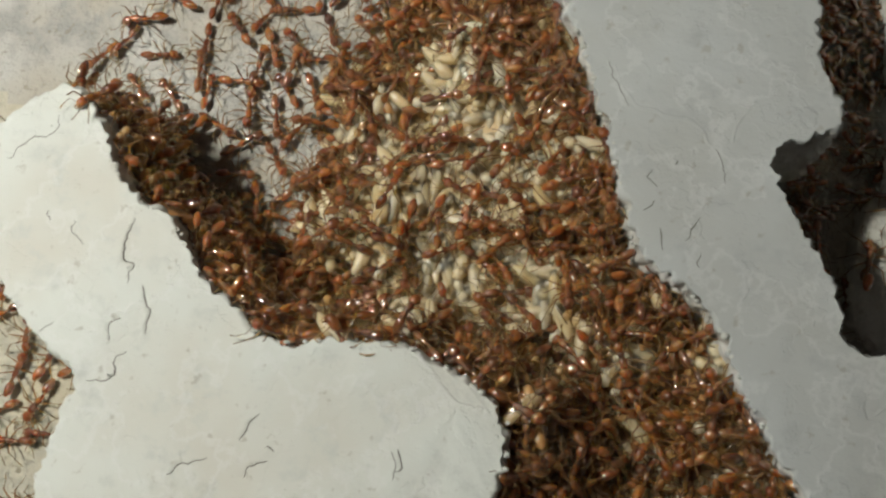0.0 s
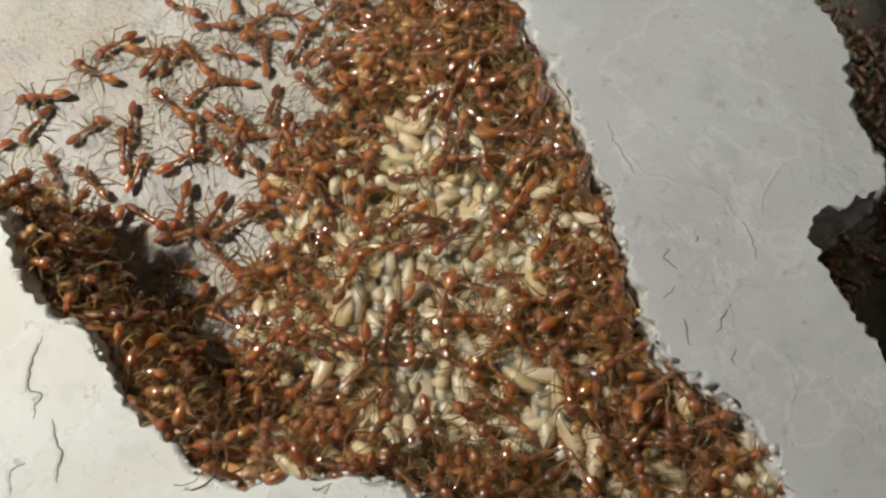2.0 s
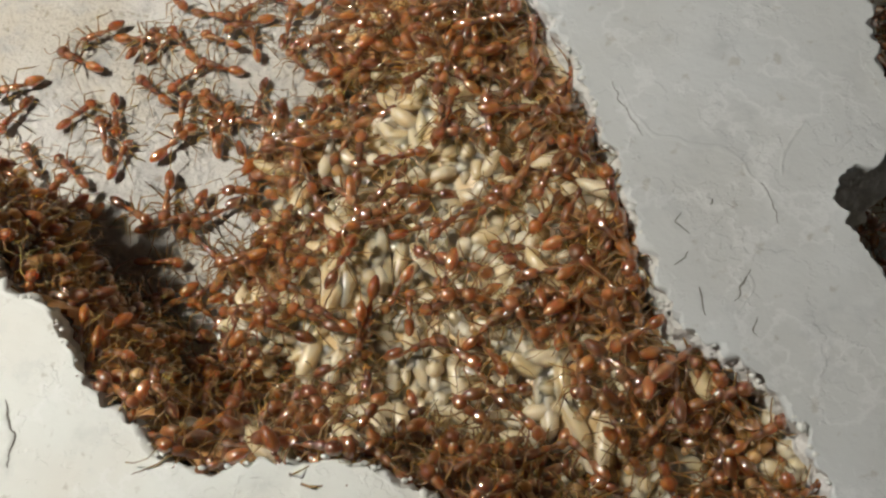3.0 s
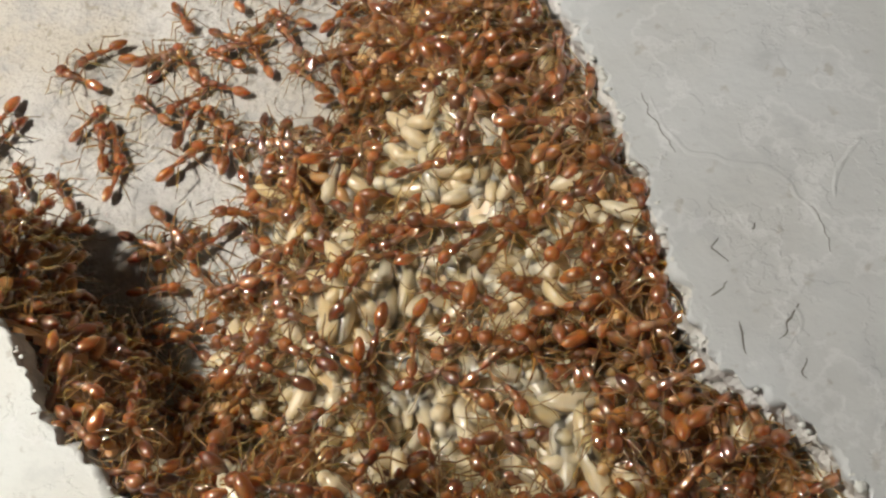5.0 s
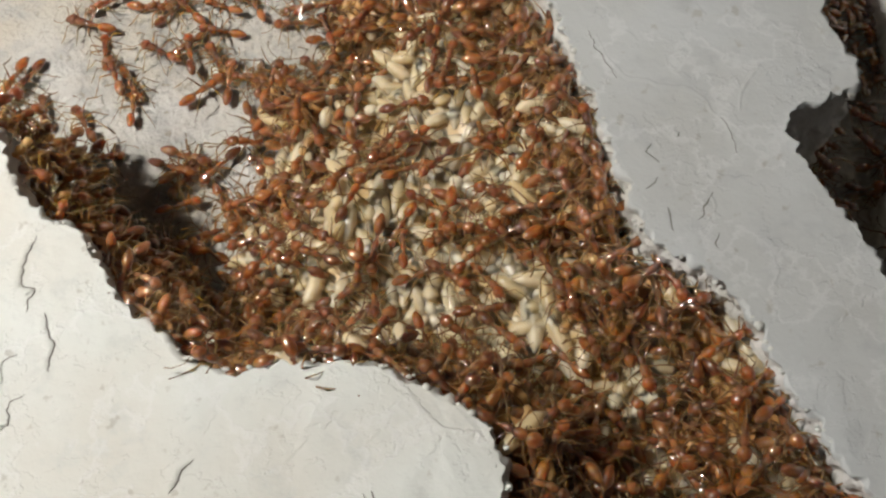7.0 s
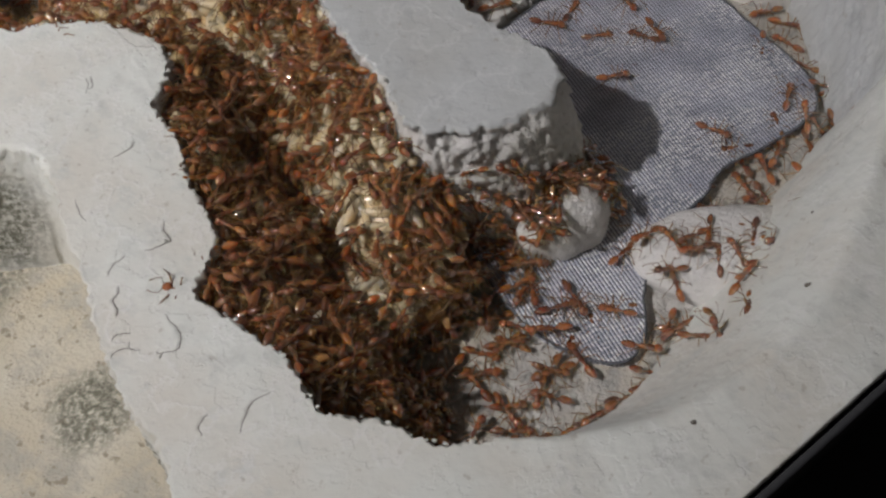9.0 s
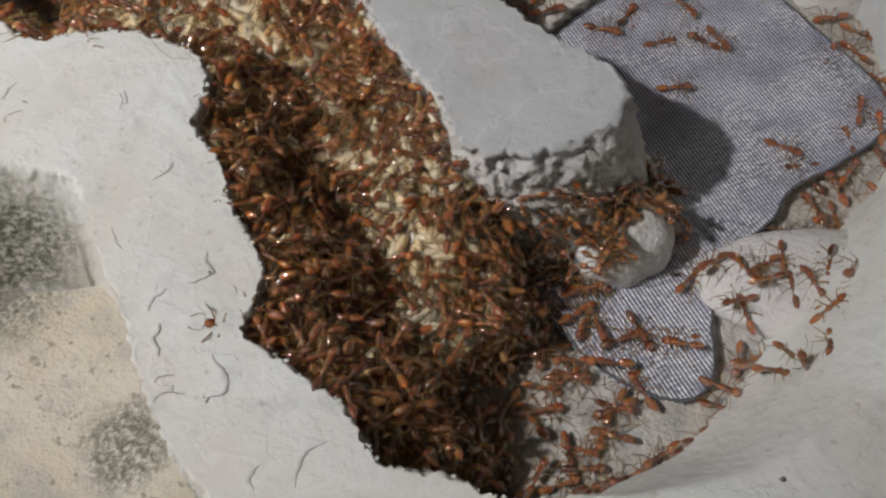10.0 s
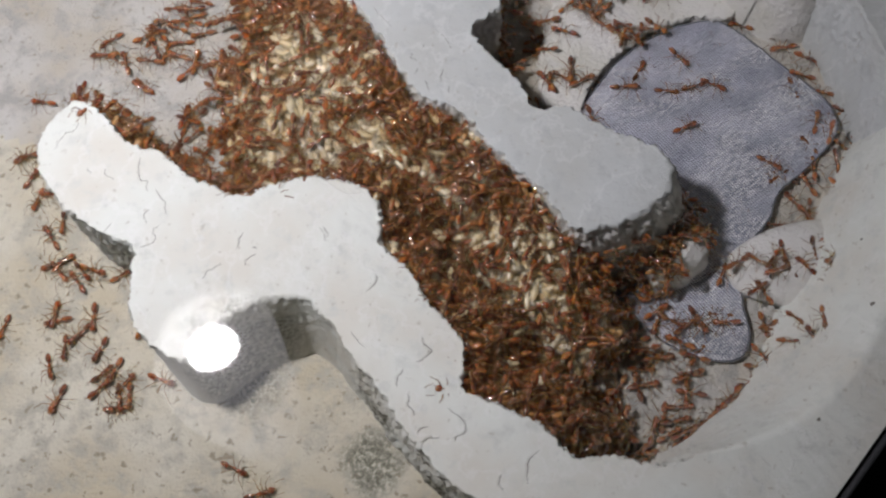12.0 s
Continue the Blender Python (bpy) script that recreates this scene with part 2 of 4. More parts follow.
TABLE = plain("dark_table", (0.016, 0.016, 0.017), 0.6, grain=3.0)
BLACK = plain("black_plastic", (0.02, 0.021, 0.023), 0.3, grain=1.0)


def lid_material():
    """Clear lid: lets light through, mirrors by Fresnel."""
    m, nt, bsdf = nodes_of("clear_lid")
    nt.nodes.remove(bsdf)
    out = nt.nodes["Material Output"]
    clear, gloss = nt.nodes.new("ShaderNodeBsdfTransparent"), nt.nodes.new("ShaderNodeBsdfGlossy")
    gloss.inputs["Roughness"].default_value = 0.03
    fres = add(nt, "ShaderNodeFresnel", IOR=1.45)
    smear = nt.nodes.new("ShaderNodeBsdfGlossy")
    smear.inputs["Roughness"].default_value = 0.38
    both = add(nt, "ShaderNodeMixShader", Fac=0.4)
    nt.links.new(gloss.outputs[0], both.inputs[1])
    nt.links.new(smear.outputs[0], both.inputs[2])
    mx = nt.nodes.new("ShaderNodeMixShader")
    nt.links.new(fres.outputs[0], mx.inputs[0])
    nt.links.new(clear.outputs[0], mx.inputs[1])
    nt.links.new(both.outputs[0], mx.inputs[2])
    nt.links.new(mx.outputs[0], out.inputs[0])
    return m


LID = lid_material()


def flash_material():
    m, nt, bsdf = nodes_of("flash_glow")
    nt.nodes.remove(bsdf)
    em = add(nt, "ShaderNodeEmission", Strength=FLASH)
    em.inputs[0].default_value = (1.0, 0.985, 0.955, 1)
    nt.links.new(em.outputs[0], nt.nodes["Material Output"].inputs[0])
    return m


FLASH_GLOW = flash_material()


# ---- mesh helpers; all sizes in millimetres ----
def mesh_of(name, verts, faces, material, smooth=True):
    me = bpy.data.meshes.new(name)
    me.from_pydata([tuple(c * MM for c in v) for v in verts], [], faces)
    me.materials.append(material)
    if smooth:
        me.polygons.foreach_set("use_smooth", [True] * len(me.polygons))
    me.update()
    return me


def solid(name, verts, faces, material, parent=None, label="", smooth=True):
    ob = new(name, mesh_of(name, verts, faces, material, smooth))
    if parent:
        ob.parent = parent
    return tagged(ob, label)


def part(name, bm, material, parent, label="", smooth=False):
    """Links a bmesh as one mesh object under a thing."""
    bmesh.ops.scale(bm, vec=(MM, MM, MM), verts=bm.verts)
    me = bpy.data.meshes.new(name)
    bm.to_mesh(me)
    bm.free()
    me.materials.append(material)
    if smooth:
        me.polygons.foreach_set("use_smooth", [True] * len(me.polygons))
    ob = new(name, me)
    if parent:
        ob.parent = parent
    return tagged(ob, label)


def at(x, y, z, rx=0, ry=0, rz=0):
    return pose(x * MM, y * MM, z * MM, rx, ry, rz)


def spline(points, step, closed=True):
    """A smooth line through control points of any number of columns, in even steps."""
    p = np.array(points, float)
    n = len(p)
    out = []
    for i in range(n if closed else n - 1):
        a, b, c, d = (p[(i + k) % n] if closed else p[min(max(i + k, 0), n - 1)] for k in (-1, 0, 1, 2))
        m = max(1, int(np.linalg.norm((c - b)[:2]) / step))
        for t in np.arange(m) / m:
            out.append(0.5 * (2 * b + (c - a) * t + (2 * a - 5 * b + 4 * c - d) * t * t + (3 * b - a - 3 * c + d) * t**3))
    if not closed:
        out.append(p[-1])
    return np.array(out)


def inside(poly, x, y):
    hit = False
    j = len(poly) - 1
    for i in range(len(poly)):
        (xi, yi), (xj, yj) = poly[i][:2], poly[j][:2]
        if (yi > y) != (yj > y) and x < (xj - xi) * (y - yi) / (yj - yi) + xi:
            hit = not hit
        j = i
    return hit


def rough_at(x, y, z, mm, depth):
    return depth * noise.noise(Vector((x / mm, y / mm, z / mm)))


BOX_C, BOX_HALF, BOX_TURN, FLOOR_Z = (1.1, 4.35), 54.0, -51.7, -11.0


def box_reach(angle):
    """How far the rounded square box reaches in a direction (radians), with half a side as the unit."""
    b = angle - radians(BOX_TURN)
    return (abs(math.cos(b)) ** 40 + abs(math.sin(b)) ** 40) ** (-1 / 40)


def on_rim(degrees, foot=0.0):
    a = radians(degrees)
    r = (BOX_HALF - 0.3) * box_reach(a)
    return (BOX_C[0] + r * math.cos(a), BOX_C[1] + r * math.sin(a), foot)


def clamp(v, a=0.0, b=1.0):
    return max(a, min(b, v))


def cast_wall(name, outline, material, label, crumble=0.4, lip=False, top=0.0, side=None, calm_from=4.2):
    """A piece of cast plaster: a flat top at z = 0 inside the outline, crumbly sides down to the floor.
    Outline points are (x, y, foot), foot being how far the base stands out beyond the top edge."""
    line = spline(outline, 0.17)
    xy, foot = line[:, :2], line[:, 2]
    n = len(xy)
    tang = np.roll(xy, -2, 0) - np.roll(xy, 2, 0)
    norm = np.c_[tang[:, 1], -tang[:, 0]] / (np.linalg.norm(tang, axis=1)[:, None] + 1e-9)
    area = np.sum(xy[:, 0] * np.roll(xy[:, 1], -1) - np.roll(xy[:, 0], -1) * xy[:, 1])
    norm *= 1 if area > 0 else -1
    for _ in range(3):
        norm = (np.roll(norm, 1, 0) + norm + np.roll(norm, -1, 0)) / 3
    levels = [(0.0, -0.14, 0.5), (-0.08, -0.05, 0.6), (-0.3, 0.0, 0.65)] + [(-0.5 - 0.22 * k, 0.0, 0.6) for k in range(25)] + [(-6.2 - 0.5 * k, 0.0, 0.6) for k in range(12)]
    levels = [v for v in levels if v[0] + top > -12.0]
    verts, faces = [], []
    for z, shift, amount in levels:
        u = -z / (11.0 + top)
        for (x, y), (nx, ny), f in zip(xy, norm, foot):
            slope = clamp((f - 2.0) / 2.0)
            o = shift * (1 + 2.5 * slope) + f * ((1 - slope) * u ** 1.4 + slope * u ** 0.8)
            x, y = x + nx * o, y + ny * o
            calm = 1 - 0.92 * clamp((f - calm_from) / 1.2) * clamp((x - 24.0) / 4.0)
            o = amount * calm * crumble * (0.6 * noise.noise(Vector((x / 1.7, y / 1.7, z / 1.5))) + 0.55 * noise.noise(Vector((x / 0.75, y / 0.75, z / 0.7)))
                                           + 0.75 * noise.noise(Vector((x / 0.36, y / 0.36, z / 0.36))))
            o += 0.5 * calm * crumble * noise.noise(Vector((x / 0.62, y / 0.62, z / 0.8 + 7.0))) * (0.5 + 0.3 * slope + abs(noise.noise(Vector((x / 4.0, y / 4.0, 3.0)))))
            o *= 1 - 0.7 * clamp((-1.0 - x) / 3.0) * clamp((-6.0 - y) / 2.0) * clamp((-z - 0.3) / 0.8)
            away = math.hypot(x - BOX_C[0], y - BOX_C[1])
            o *= clamp((BOX_HALF * box_reach(math.atan2(y - BOX_C[1], x - BOX_C[0])) - away - 0.5) / 1.5)
            if lip and 1.5 < f:
                o -= 0.22 * max(0.0, 1 - abs(z + 0.8) / 0.5)
            verts.append((x + nx * o, y + ny * o, top + z + rough_at(x, y, z, 0.8, 0.05)))
    for k in range(len(levels) - 1):
        for i in range(n):
            j = (i + 1) % n
            faces.append((k * n + i, k * n + j, (k + 1) * n + j, (k + 1) * n + i))
    bm = bmesh.new()
    vs = [bm.verts.new(v) for v in verts]
    for f in faces:
        bm.faces.new([vs[i] for i in f])
    rim = [bm.edges.get((vs[i], vs[(i + 1) % n])) for i in range(n)]
    bmesh.ops.triangle_fill(bm, edges=rim, use_beauty=True, normal=(0, 0, 1))
    bmesh.ops.recalc_face_normals(bm, faces=bm.faces)
    ob = part(name, bm, material, None, smooth=True)
    if side:
        ob.data.materials.append(side)
    for poly in ob.data.polygons:
        poly.use_smooth = len(poly.vertices) > 3
        if side and poly.use_smooth and poly.center.z < (top - 0.35) * MM:
            poly.material_index = 1
    return tagged(ob, label, kind="structure")


# ---- the box, its plaster casting and the table ----
WEST = [(-25.2, 15.6, 0), (-23.8, 15.1, 0), (-22.5, 13.6, 0), (-21.4, 11.5, 0), (-19.5, 9.3, 0), (-17.5, 8.6, 0), (-16.3, 7.0, 0),
        (-14.7, 5.1, 0), (-12.8, 3.8, 0), (-11.6, 2.7, 0), (-9.3, 2.1, 0), (-7.0, 2.6, 0), (-3.3, 2.7, 0), (-0.5, 1.5, 0), (1.8, 0.2, 0),
        (2.8, -2.0, 0), (2.2, -5.5, 0), (4.2, -8.5, 0), (5.4, -12.0, 0), (7.6, -16.0, 0), (7.6, -18.5, 0), (7.0, -20.7, 0),
        (9.4, -22.4, 0), (13.0, -25.2, 0.5), (15.5, -28.6, 0.5), (18.3, -29.0, 0.8), (22.3, -30.6, 1.0), (26.0, -30.3, 2.0)]
WEST_SLOPE = [(30.0, -30.2, 3.5), (36.0, -29.0, 5.0), (42.0, -25.5, 6.5), (46.5, -20.5, 7.0), (50.0, -14.0, 6.0), (53.0, -8.0, 4.5), (55.5, -2.0, 2.0)]
WEST_RING = [on_rim(a) for a in (2, -3, -5.5, -8, -11, -20, -32, -44, -56, -68, -80, -90)]
WEST_BACK = [(8.5, -38.0, 1.0), (7.5, -34.5, 1.0), (6.0, -30.5, 1.0), (3.6, -27.6, 1.0), (1.5, -23.8, 1.2), (-0.5, -19.0, 1.5), (-2.2, -16.0, 1.5),
             (-3.8, -12.0, 2.0), (-6.0, -9.2, 3.0), (-9.5, -8.8, 3.3), (-13.0, -9.7, 3.3), (-15.5, -11.6, 2.5), (-17.7, -12.9, 2.0),
             (-20.5, -10.5, 1.0), (-21.8, -7.5, 0.8), (-21.3, -3.0, 0.8), (-21.1, -1.0, 0.8), (-24.9, 2.1, 0.8), (-28.0, 6.0, 0.6),
             (-29.3, 10.0, 0.5), (-28.3, 13.3, 0.3)]
cast_wall("wall_west", WEST + WEST_SLOPE + WEST_RING + WEST_BACK, PLASTER, "off-white cast plaster wall with flaking hairline cracks", 0.62, calm_from=1.4)

ISLE_EDGE = [(-2.3, 32.4, 0), (0.8, 28.2, 0), (2.8, 24.2, 0), (4.6, 20.5, 0), (6.1, 16.5, 0), (7.6, 12.2, 0), (8.5, 9.3, 0), (10.4, 7.9, 0),
             (12.8, 5.8, 0), (14.2, 2.6, 0), (15.9, 0.0, 0), (17.9, -2.8, 0), (19.0, -5.3, 0), (20.0, -7.4, 1.0)]
ISLE_TIP = [(22.0, -8.4, 2.6), (25.3, -8.0, 3.4), (28.8, -6.8, 3.8), (30.6, -5.0, 3.6), (31.0, -3.2, 3.0), (29.8, -1.2, 2.0), (27.0, 1.0, 0.8),
            (24.9, 2.6, 0.3), (22.9, 4.6, 0), (20.5, 5.0, 0), (19.3, 5.6, 0), (18.9, 8.0, 0), (17.3, 10.9, 0), (15.6, 14.0, 0),
            (15.4, 15.4, 0), (16.8, 16.2, 0), (18.6, 17.0, 0), (18.8, 18.3, 0), (17.6, 20.9, 0), (17.3, 24.8, 0), (14.8, 30.7, 0.5), (15.5, 38.0, 0.5)]
ISLE_RING = [on_rim(a) for a in (82, 92, 104, 114)]
cast_wall("wall_middle", ISLE_EDGE + ISLE_TIP + ISLE_RING + [(-6.0, 38.0, 0)], PLASTER_DIM, "cast plaster divider with a crumbled blunt tip, toned greyer for weaker light", 0.7, lip=True, side=PLASTER_ROUGH)

NORTH = [(24.5, 32.0, 0.5), (24.9, 24.5, 0.5), (26.5, 26.0, 0.5), (27.1, 23.7, 0.8), (29.7, 22.5, 1.0), (33.6, 22.8, 1.0), (37.7, 24.3, 1.0),
         (39.9, 24.0, 1.5), (44.5, 22.0, 3.0), (47.6, 20.5, 4.5), (50.2, 18.5, 5.0), (52.6, 15.0, 3.0)]
cast_wall("wall_north_east", NORTH + [on_rim(a) for a in (16, 24, 34, 44, 56, 66, 72)], PLASTER_DIM, "cast plaster block with a pitted side, toned greyer for weaker light", 0.35, side=PLASTER_ROUGH)


EAST = [(55.4, -2.2, 1.0), (54.9, 0.0, 1.2), (54.7, 5.0, 1.2), (54.0, 10.0, 1.2), (52.7, 15.2, 1.0), (51.3, 19.0, 1.0)]
cast_wall("wall_east", EAST + [on_rim(a) for a in (19, 14, 8, 4)], PLASTER_DIM, "pale plaster bank along the box's rim", 0.3, top=-0.06)


LEDGE = [(24.8, 7.0), (27.4, 10.7), (30.5, 13.4), (35.1, 16.1), (40.4, 17.1), (45.0, 16.1), (47.5, 19.5), (42.0, 24.5), (33.0, 24.0), (26.5, 22.0), (23.0, 15.0), (22.6, 9.0)]
cast_wall("floor_ledge", [(x, y, 0.0) for x, y in LEDGE], PLASTER_ROUGH, "low pale plaster ledge along the cloth's edge", 0.6, top=-9.5)


def floor_sheet():
    """The cast floor of the chambers: slightly uneven, one sheet under all the walls."""
    verts, faces, cells = [], [], 190
    reach = BOX_HALF * 1.42
    size = 2 * reach / cells
    for j in range(cells + 1):
        for i in range(cells + 1):
            x, y = BOX_C[0] - reach + i * size, BOX_C[1] - reach + j * size
            z = FLOOR_Z + rough_at(x, y, 0, 6.0, 0.45) + rough_at(x, y, 5, 1.8, 0.22)
            verts.append((x, y, z))
    for j in range(cells):
        for i in range(cells):
            x, y, _ = verts[j * (cells + 1) + i]
            if math.hypot(x - BOX_C[0], y - BOX_C[1]) < (BOX_HALF - 0.6) * box_reach(math.atan2(y - BOX_C[1], x - BOX_C[0])):
                a = j * (cells + 1) + i
                faces.append((a, a + 1, a + cells + 2, a + cells + 1))
    ob = solid("floor", verts, faces, FLOOR)
    ob.data.materials.append(SANDY)
    for poly in ob.data.polygons:
        x, y = poly.center.x / MM, poly.center.y / MM
        poly.material_index = 1 if y < 14 - 0.5 * (x + 26) and x < 12 - 0.4 * (y + 30) and not (x > -16 and y > 3) else 0
    return tagged(ob, "off-white rough plaster floor with dark specks and mould", kind="structure")


floor_sheet()


def ring_solid(name, profile, material, parent, label="", count=360):
    """A body that runs round the square box from (half side, z) points, closed."""
    verts = []
    for i in range(count):
        a = 2 * math.pi * i / count
        k = box_reach(a)
        verts += [(BOX_C[0] + r * k * math.cos(a), BOX_C[1] + r * k * math.sin(a), z) for r, z in profile]
    k = len(profile)
    faces = [(i * k + a, ((i + 1) % count) * k + a, ((i + 1) % count) * k + (a + 1) % k, i * k + (a + 1) % k)
             for i in range(count) for a in range(k)]
    return solid(name, verts, faces, material, parent, label)


box = tagged(new("square_box"), "shallow square dark plastic box holding the plaster nest", "box")
ring_solid("side_wall", [(54.0, -13.0), (54.0, 0.0), (54.1, 0.18), (54.4, 0.18), (54.5, 0.0), (54.5, -14.0)], PLASTIC, box, "thin dark plastic rim")
ring_solid("base_plate", [(2.0, -13.2), (54.0, -13.2), (54.0, -14.0), (2.0, -14.0)], PLASTIC, box)


def clear_film():
    """A small clear film standing in for the whole lid, added only where the flash is mirrored."""
    line = spline([(-20.0, -13.0), (-18.0, -8.5), (-13.5, -7.2), (-9.5, -9.0), (-8.0, -14.0), (-7.5, -20.0), (-10.0, -23.5), (-14.0, -22.0), (-18.5, -18.0)], 0.5)
    bm = bmesh.new()
    face = bm.faces.new([bm.verts.new((x, y, 0.32)) for x, y in line])
    face.normal_update()
    if face.normal.z < 0:
        face.normal_flip()
    film = tagged(part("clear_film", bm, LID, None), "small clear film standing in for the lid, added to mirror the flash", kind="structure")
    film.visible_shadow = False


clear_film()

bm = bmesh.new()
bmesh.ops.create_grid(bm, x_segments=8, y_segments=8, size=400)
bmesh.ops.translate(bm, vec=(0, 0, -14.2), verts=bm.verts)
tagged(part("table_top", bm, TABLE, None), "dark plain table under the box", kind="structure")


# ---- the small flash lamp that lights the nest ----
def flash_lamp():
    lamp = tagged(new("flash_lamp"), "small black hand-held lamp with a glowing white face", "lamp")
    bm = bmesh.new()
    bmesh.ops.create_cone(bm, cap_ends=True, segments=32, radius1=6.4, radius2=5.0, depth=12.0)
    bmesh.ops.bevel(bm, geom=[e for e in bm.edges if len(e.link_faces) == 2 and e.calc_face_angle() > 0.8], offset=0.8, segments=2, affect="EDGES")
    bmesh.ops.translate(bm, vec=(0, 0, 7.4), verts=bm.verts)
    part("body", bm, BLACK, lamp, smooth=True)
    bm = bmesh.new()
    bmesh.ops.create_cone(bm, cap_ends=True, segments=32, radius1=6.2, radius2=5.8, depth=1.6)
    bmesh.ops.translate(bm, vec=(0, 0, 1.4), verts=bm.verts)
    part("flash_ring", bm, BLACK, lamp)
    bm = bmesh.new()
    bmesh.ops.create_cone(bm, cap_ends=True, segments=24, radius1=4.5, radius2=4.5, depth=0.4)
    bmesh.ops.translate(bm, vec=(0, 0, 0.3), verts=bm.verts)
    part("flash", bm, FLASH_GLOW, lamp, "glowing white flash")
    return lamp


lamp = flash_lamp()


# ---- ants: shapes ----
def ball(centre, radii, segs=10, rings=6, taper=0.0, tilt=0.0):
    """An ellipsoid along x, narrowed towards its rear by taper."""
    verts, faces = [], []
    for r in range(rings + 1):
        a = math.pi * r / rings
        for s in range(segs):
            b = 2 * math.pi * s / segs
            u = math.cos(a)
            w = math.sin(a) * (1 - taper * (1 - u) / 2)
            x, y, z = radii[0] * u, radii[1] * w * math.cos(b), radii[2] * w * math.sin(b)
            verts.append((centre[0] + x, centre[1] + y, centre[2] + z + tilt * x))
    for r in range(rings):
        for s in range(segs):
            t = (s + 1) % segs
            faces.append((r * segs + s, (r + 1) * segs + s, (r + 1) * segs + t, r * segs + t))
    return verts, faces


def tube(points, radii, sides=5):
    verts, faces = [], []
    p = [Vector(q) for q in points]
    for i, (q, r) in enumerate(zip(p, radii)):
        d = (p[min(i + 1, len(p) - 1)] - p[max(i - 1, 0)]).normalized()
        u = d.orthogonal().normalized()
        v = d.cross(u)
        for s in range(sides):
            a = 2 * math.pi * s / sides
            verts.append(tuple(q + r * (math.cos(a) * u + math.sin(a) * v)))
    for i in range(len(p) - 1):
        for s in range(sides):
            t = (s + 1) % sides
            faces.append((i * sides + s, i * sides + t, (i + 1) * sides + t, (i + 1) * sides + s))
    faces.append(tuple(range(sides))[::-1])
    faces.append(tuple((len(p) - 1) * sides + s for s in range(sides)))
    return verts, faces


def joined(*pieces):
    verts, faces = [], []
    for v, f in pieces:
        faces += [tuple(i + len(verts) for i in face) for face in f]
        verts += v
    return verts, faces


def ant_shapes(rng, fine=True):
    """The parts of one worker, 3 mm long, feet at z = 0, head towards +x: a list of (name, verts, faces, material)."""
    sg, rg = (12, 8) if fine else (7, 5)
    bend, droop = rng.uniform(-0.12, 0.12), rng.uniform(-0.12, 0.05)
    out = [("head", *joined(ball((1.14, bend, 0.52), (0.33, 0.295, 0.25), sg, rg, -0.22, -0.25),
                            tube([(1.42, bend + 0.12, 0.42), (1.56, bend + 0.10, 0.36), (1.60, bend + 0.02, 0.35)], [0.05, 0.045, 0.015], 4),
                            tube([(1.42, bend - 0.12, 0.42), (1.56, bend - 0.10, 0.36), (1.60, bend - 0.02, 0.35)], [0.05, 0.045, 0.015], 4)), SHELL),
           ("thorax", *joined(ball((0.58, 0, 0.56), (0.40, 0.24, 0.24), sg, rg, 0.15), ball((0.10, 0, 0.52), (0.37, 0.195, 0.2), sg, rg, 0.2, 0.12)), SHELL),
           ("petiole", *joined(ball((-0.26, 0, 0.47), (0.14, 0.09, 0.15), sg - 2, rg - 1), ball((-0.45, 0, 0.47), (0.12, 0.12, 0.13), sg - 2, rg - 1)), SHELL),
           ("gaster", *ball((-0.95, -bend, 0.5 + droop), (0.53, 0.325, 0.31), sg + 2, rg + 1, 0.3, -droop * 0.6), GASTER)]
    for side in (1, -1):
        for hip, fwd in ((0.68, 0.85), (0.42, 0.05), (0.16, -0.95)):
            f = fwd + rng.uniform(-0.35, 0.35)
            reach, lift = (rng.uniform(0.95, 1.35), rng.uniform(0.7, 1.15)) if fine else (rng.uniform(0.7, 1.05), rng.uniform(0.4, 0.75))
            pts = [(hip, side * 0.13, 0.42), (hip + 0.2 * f, side * 0.3 * reach, 0.6 * lift + 0.15), (hip + 0.42 * f, side * 0.62 * reach, lift), (hip + 0.85 * f, side * 1.0 * reach, 0.36 * lift),
                   (hip + 1.2 * f, side * 1.25 * reach, 0.03)]
            out.append(("leg", *tube(pts, [0.05, 0.056, 0.046, 0.034, 0.02], 5 if fine else 3), LIMB))
        sweep = rng.uniform(-0.3, 0.35)
        pts = [(1.36, bend + side * 0.12, 0.62), (1.55, bend + side * (0.55 + sweep * 0.3), 0.72), (1.95, bend + side * (0.62 + sweep), 0.5), (2.25, bend + side * (0.55 + sweep * 1.4), 0.35)]
        out.append(("antenna", *tube(pts, [0.024, 0.022, 0.024, 0.036], 5 if fine else 3), LIMB))
    return out


def ant_thing(rng, label):
    ob = tagged(new("ant"), label, "ant", "ants of the colony")
    for name, verts, faces, material in ant_shapes(rng):
        hinge = np.mean(verts[:5], axis=0) if name in ("leg", "antenna") else np.zeros(3)
        solid(name, [tuple(np.subtract(v, hinge)) for v in verts], faces, material, ob).location = hinge * MM
    return ob


def larva_shape(rng, fine=True):
    """A plump curved grub about 2.2 mm long, ringed."""
    n, sides = (15, 9) if fine else (8, 6)
    curl = rng.uniform(-1.1, 1.1)
    pts, radii = [], []
    for i in range(n):
        u = i / (n - 1)
        a = curl * (u - 0.5)
        pts.append((2.1 * (u - 0.5), 0.55 * curl * (0.25 - (u - 0.5) ** 2) * 2, 0.36))
        w = (max(0.0, 1 - (2 * u - 1) ** 2)) ** 0.42 * (0.78 + 0.22 * u)
        radii.append(max(0.05, 0.37 * w * (1.0 + (0.06 if i % 2 and fine else -0.02))))
    return tube(pts, radii, sides)


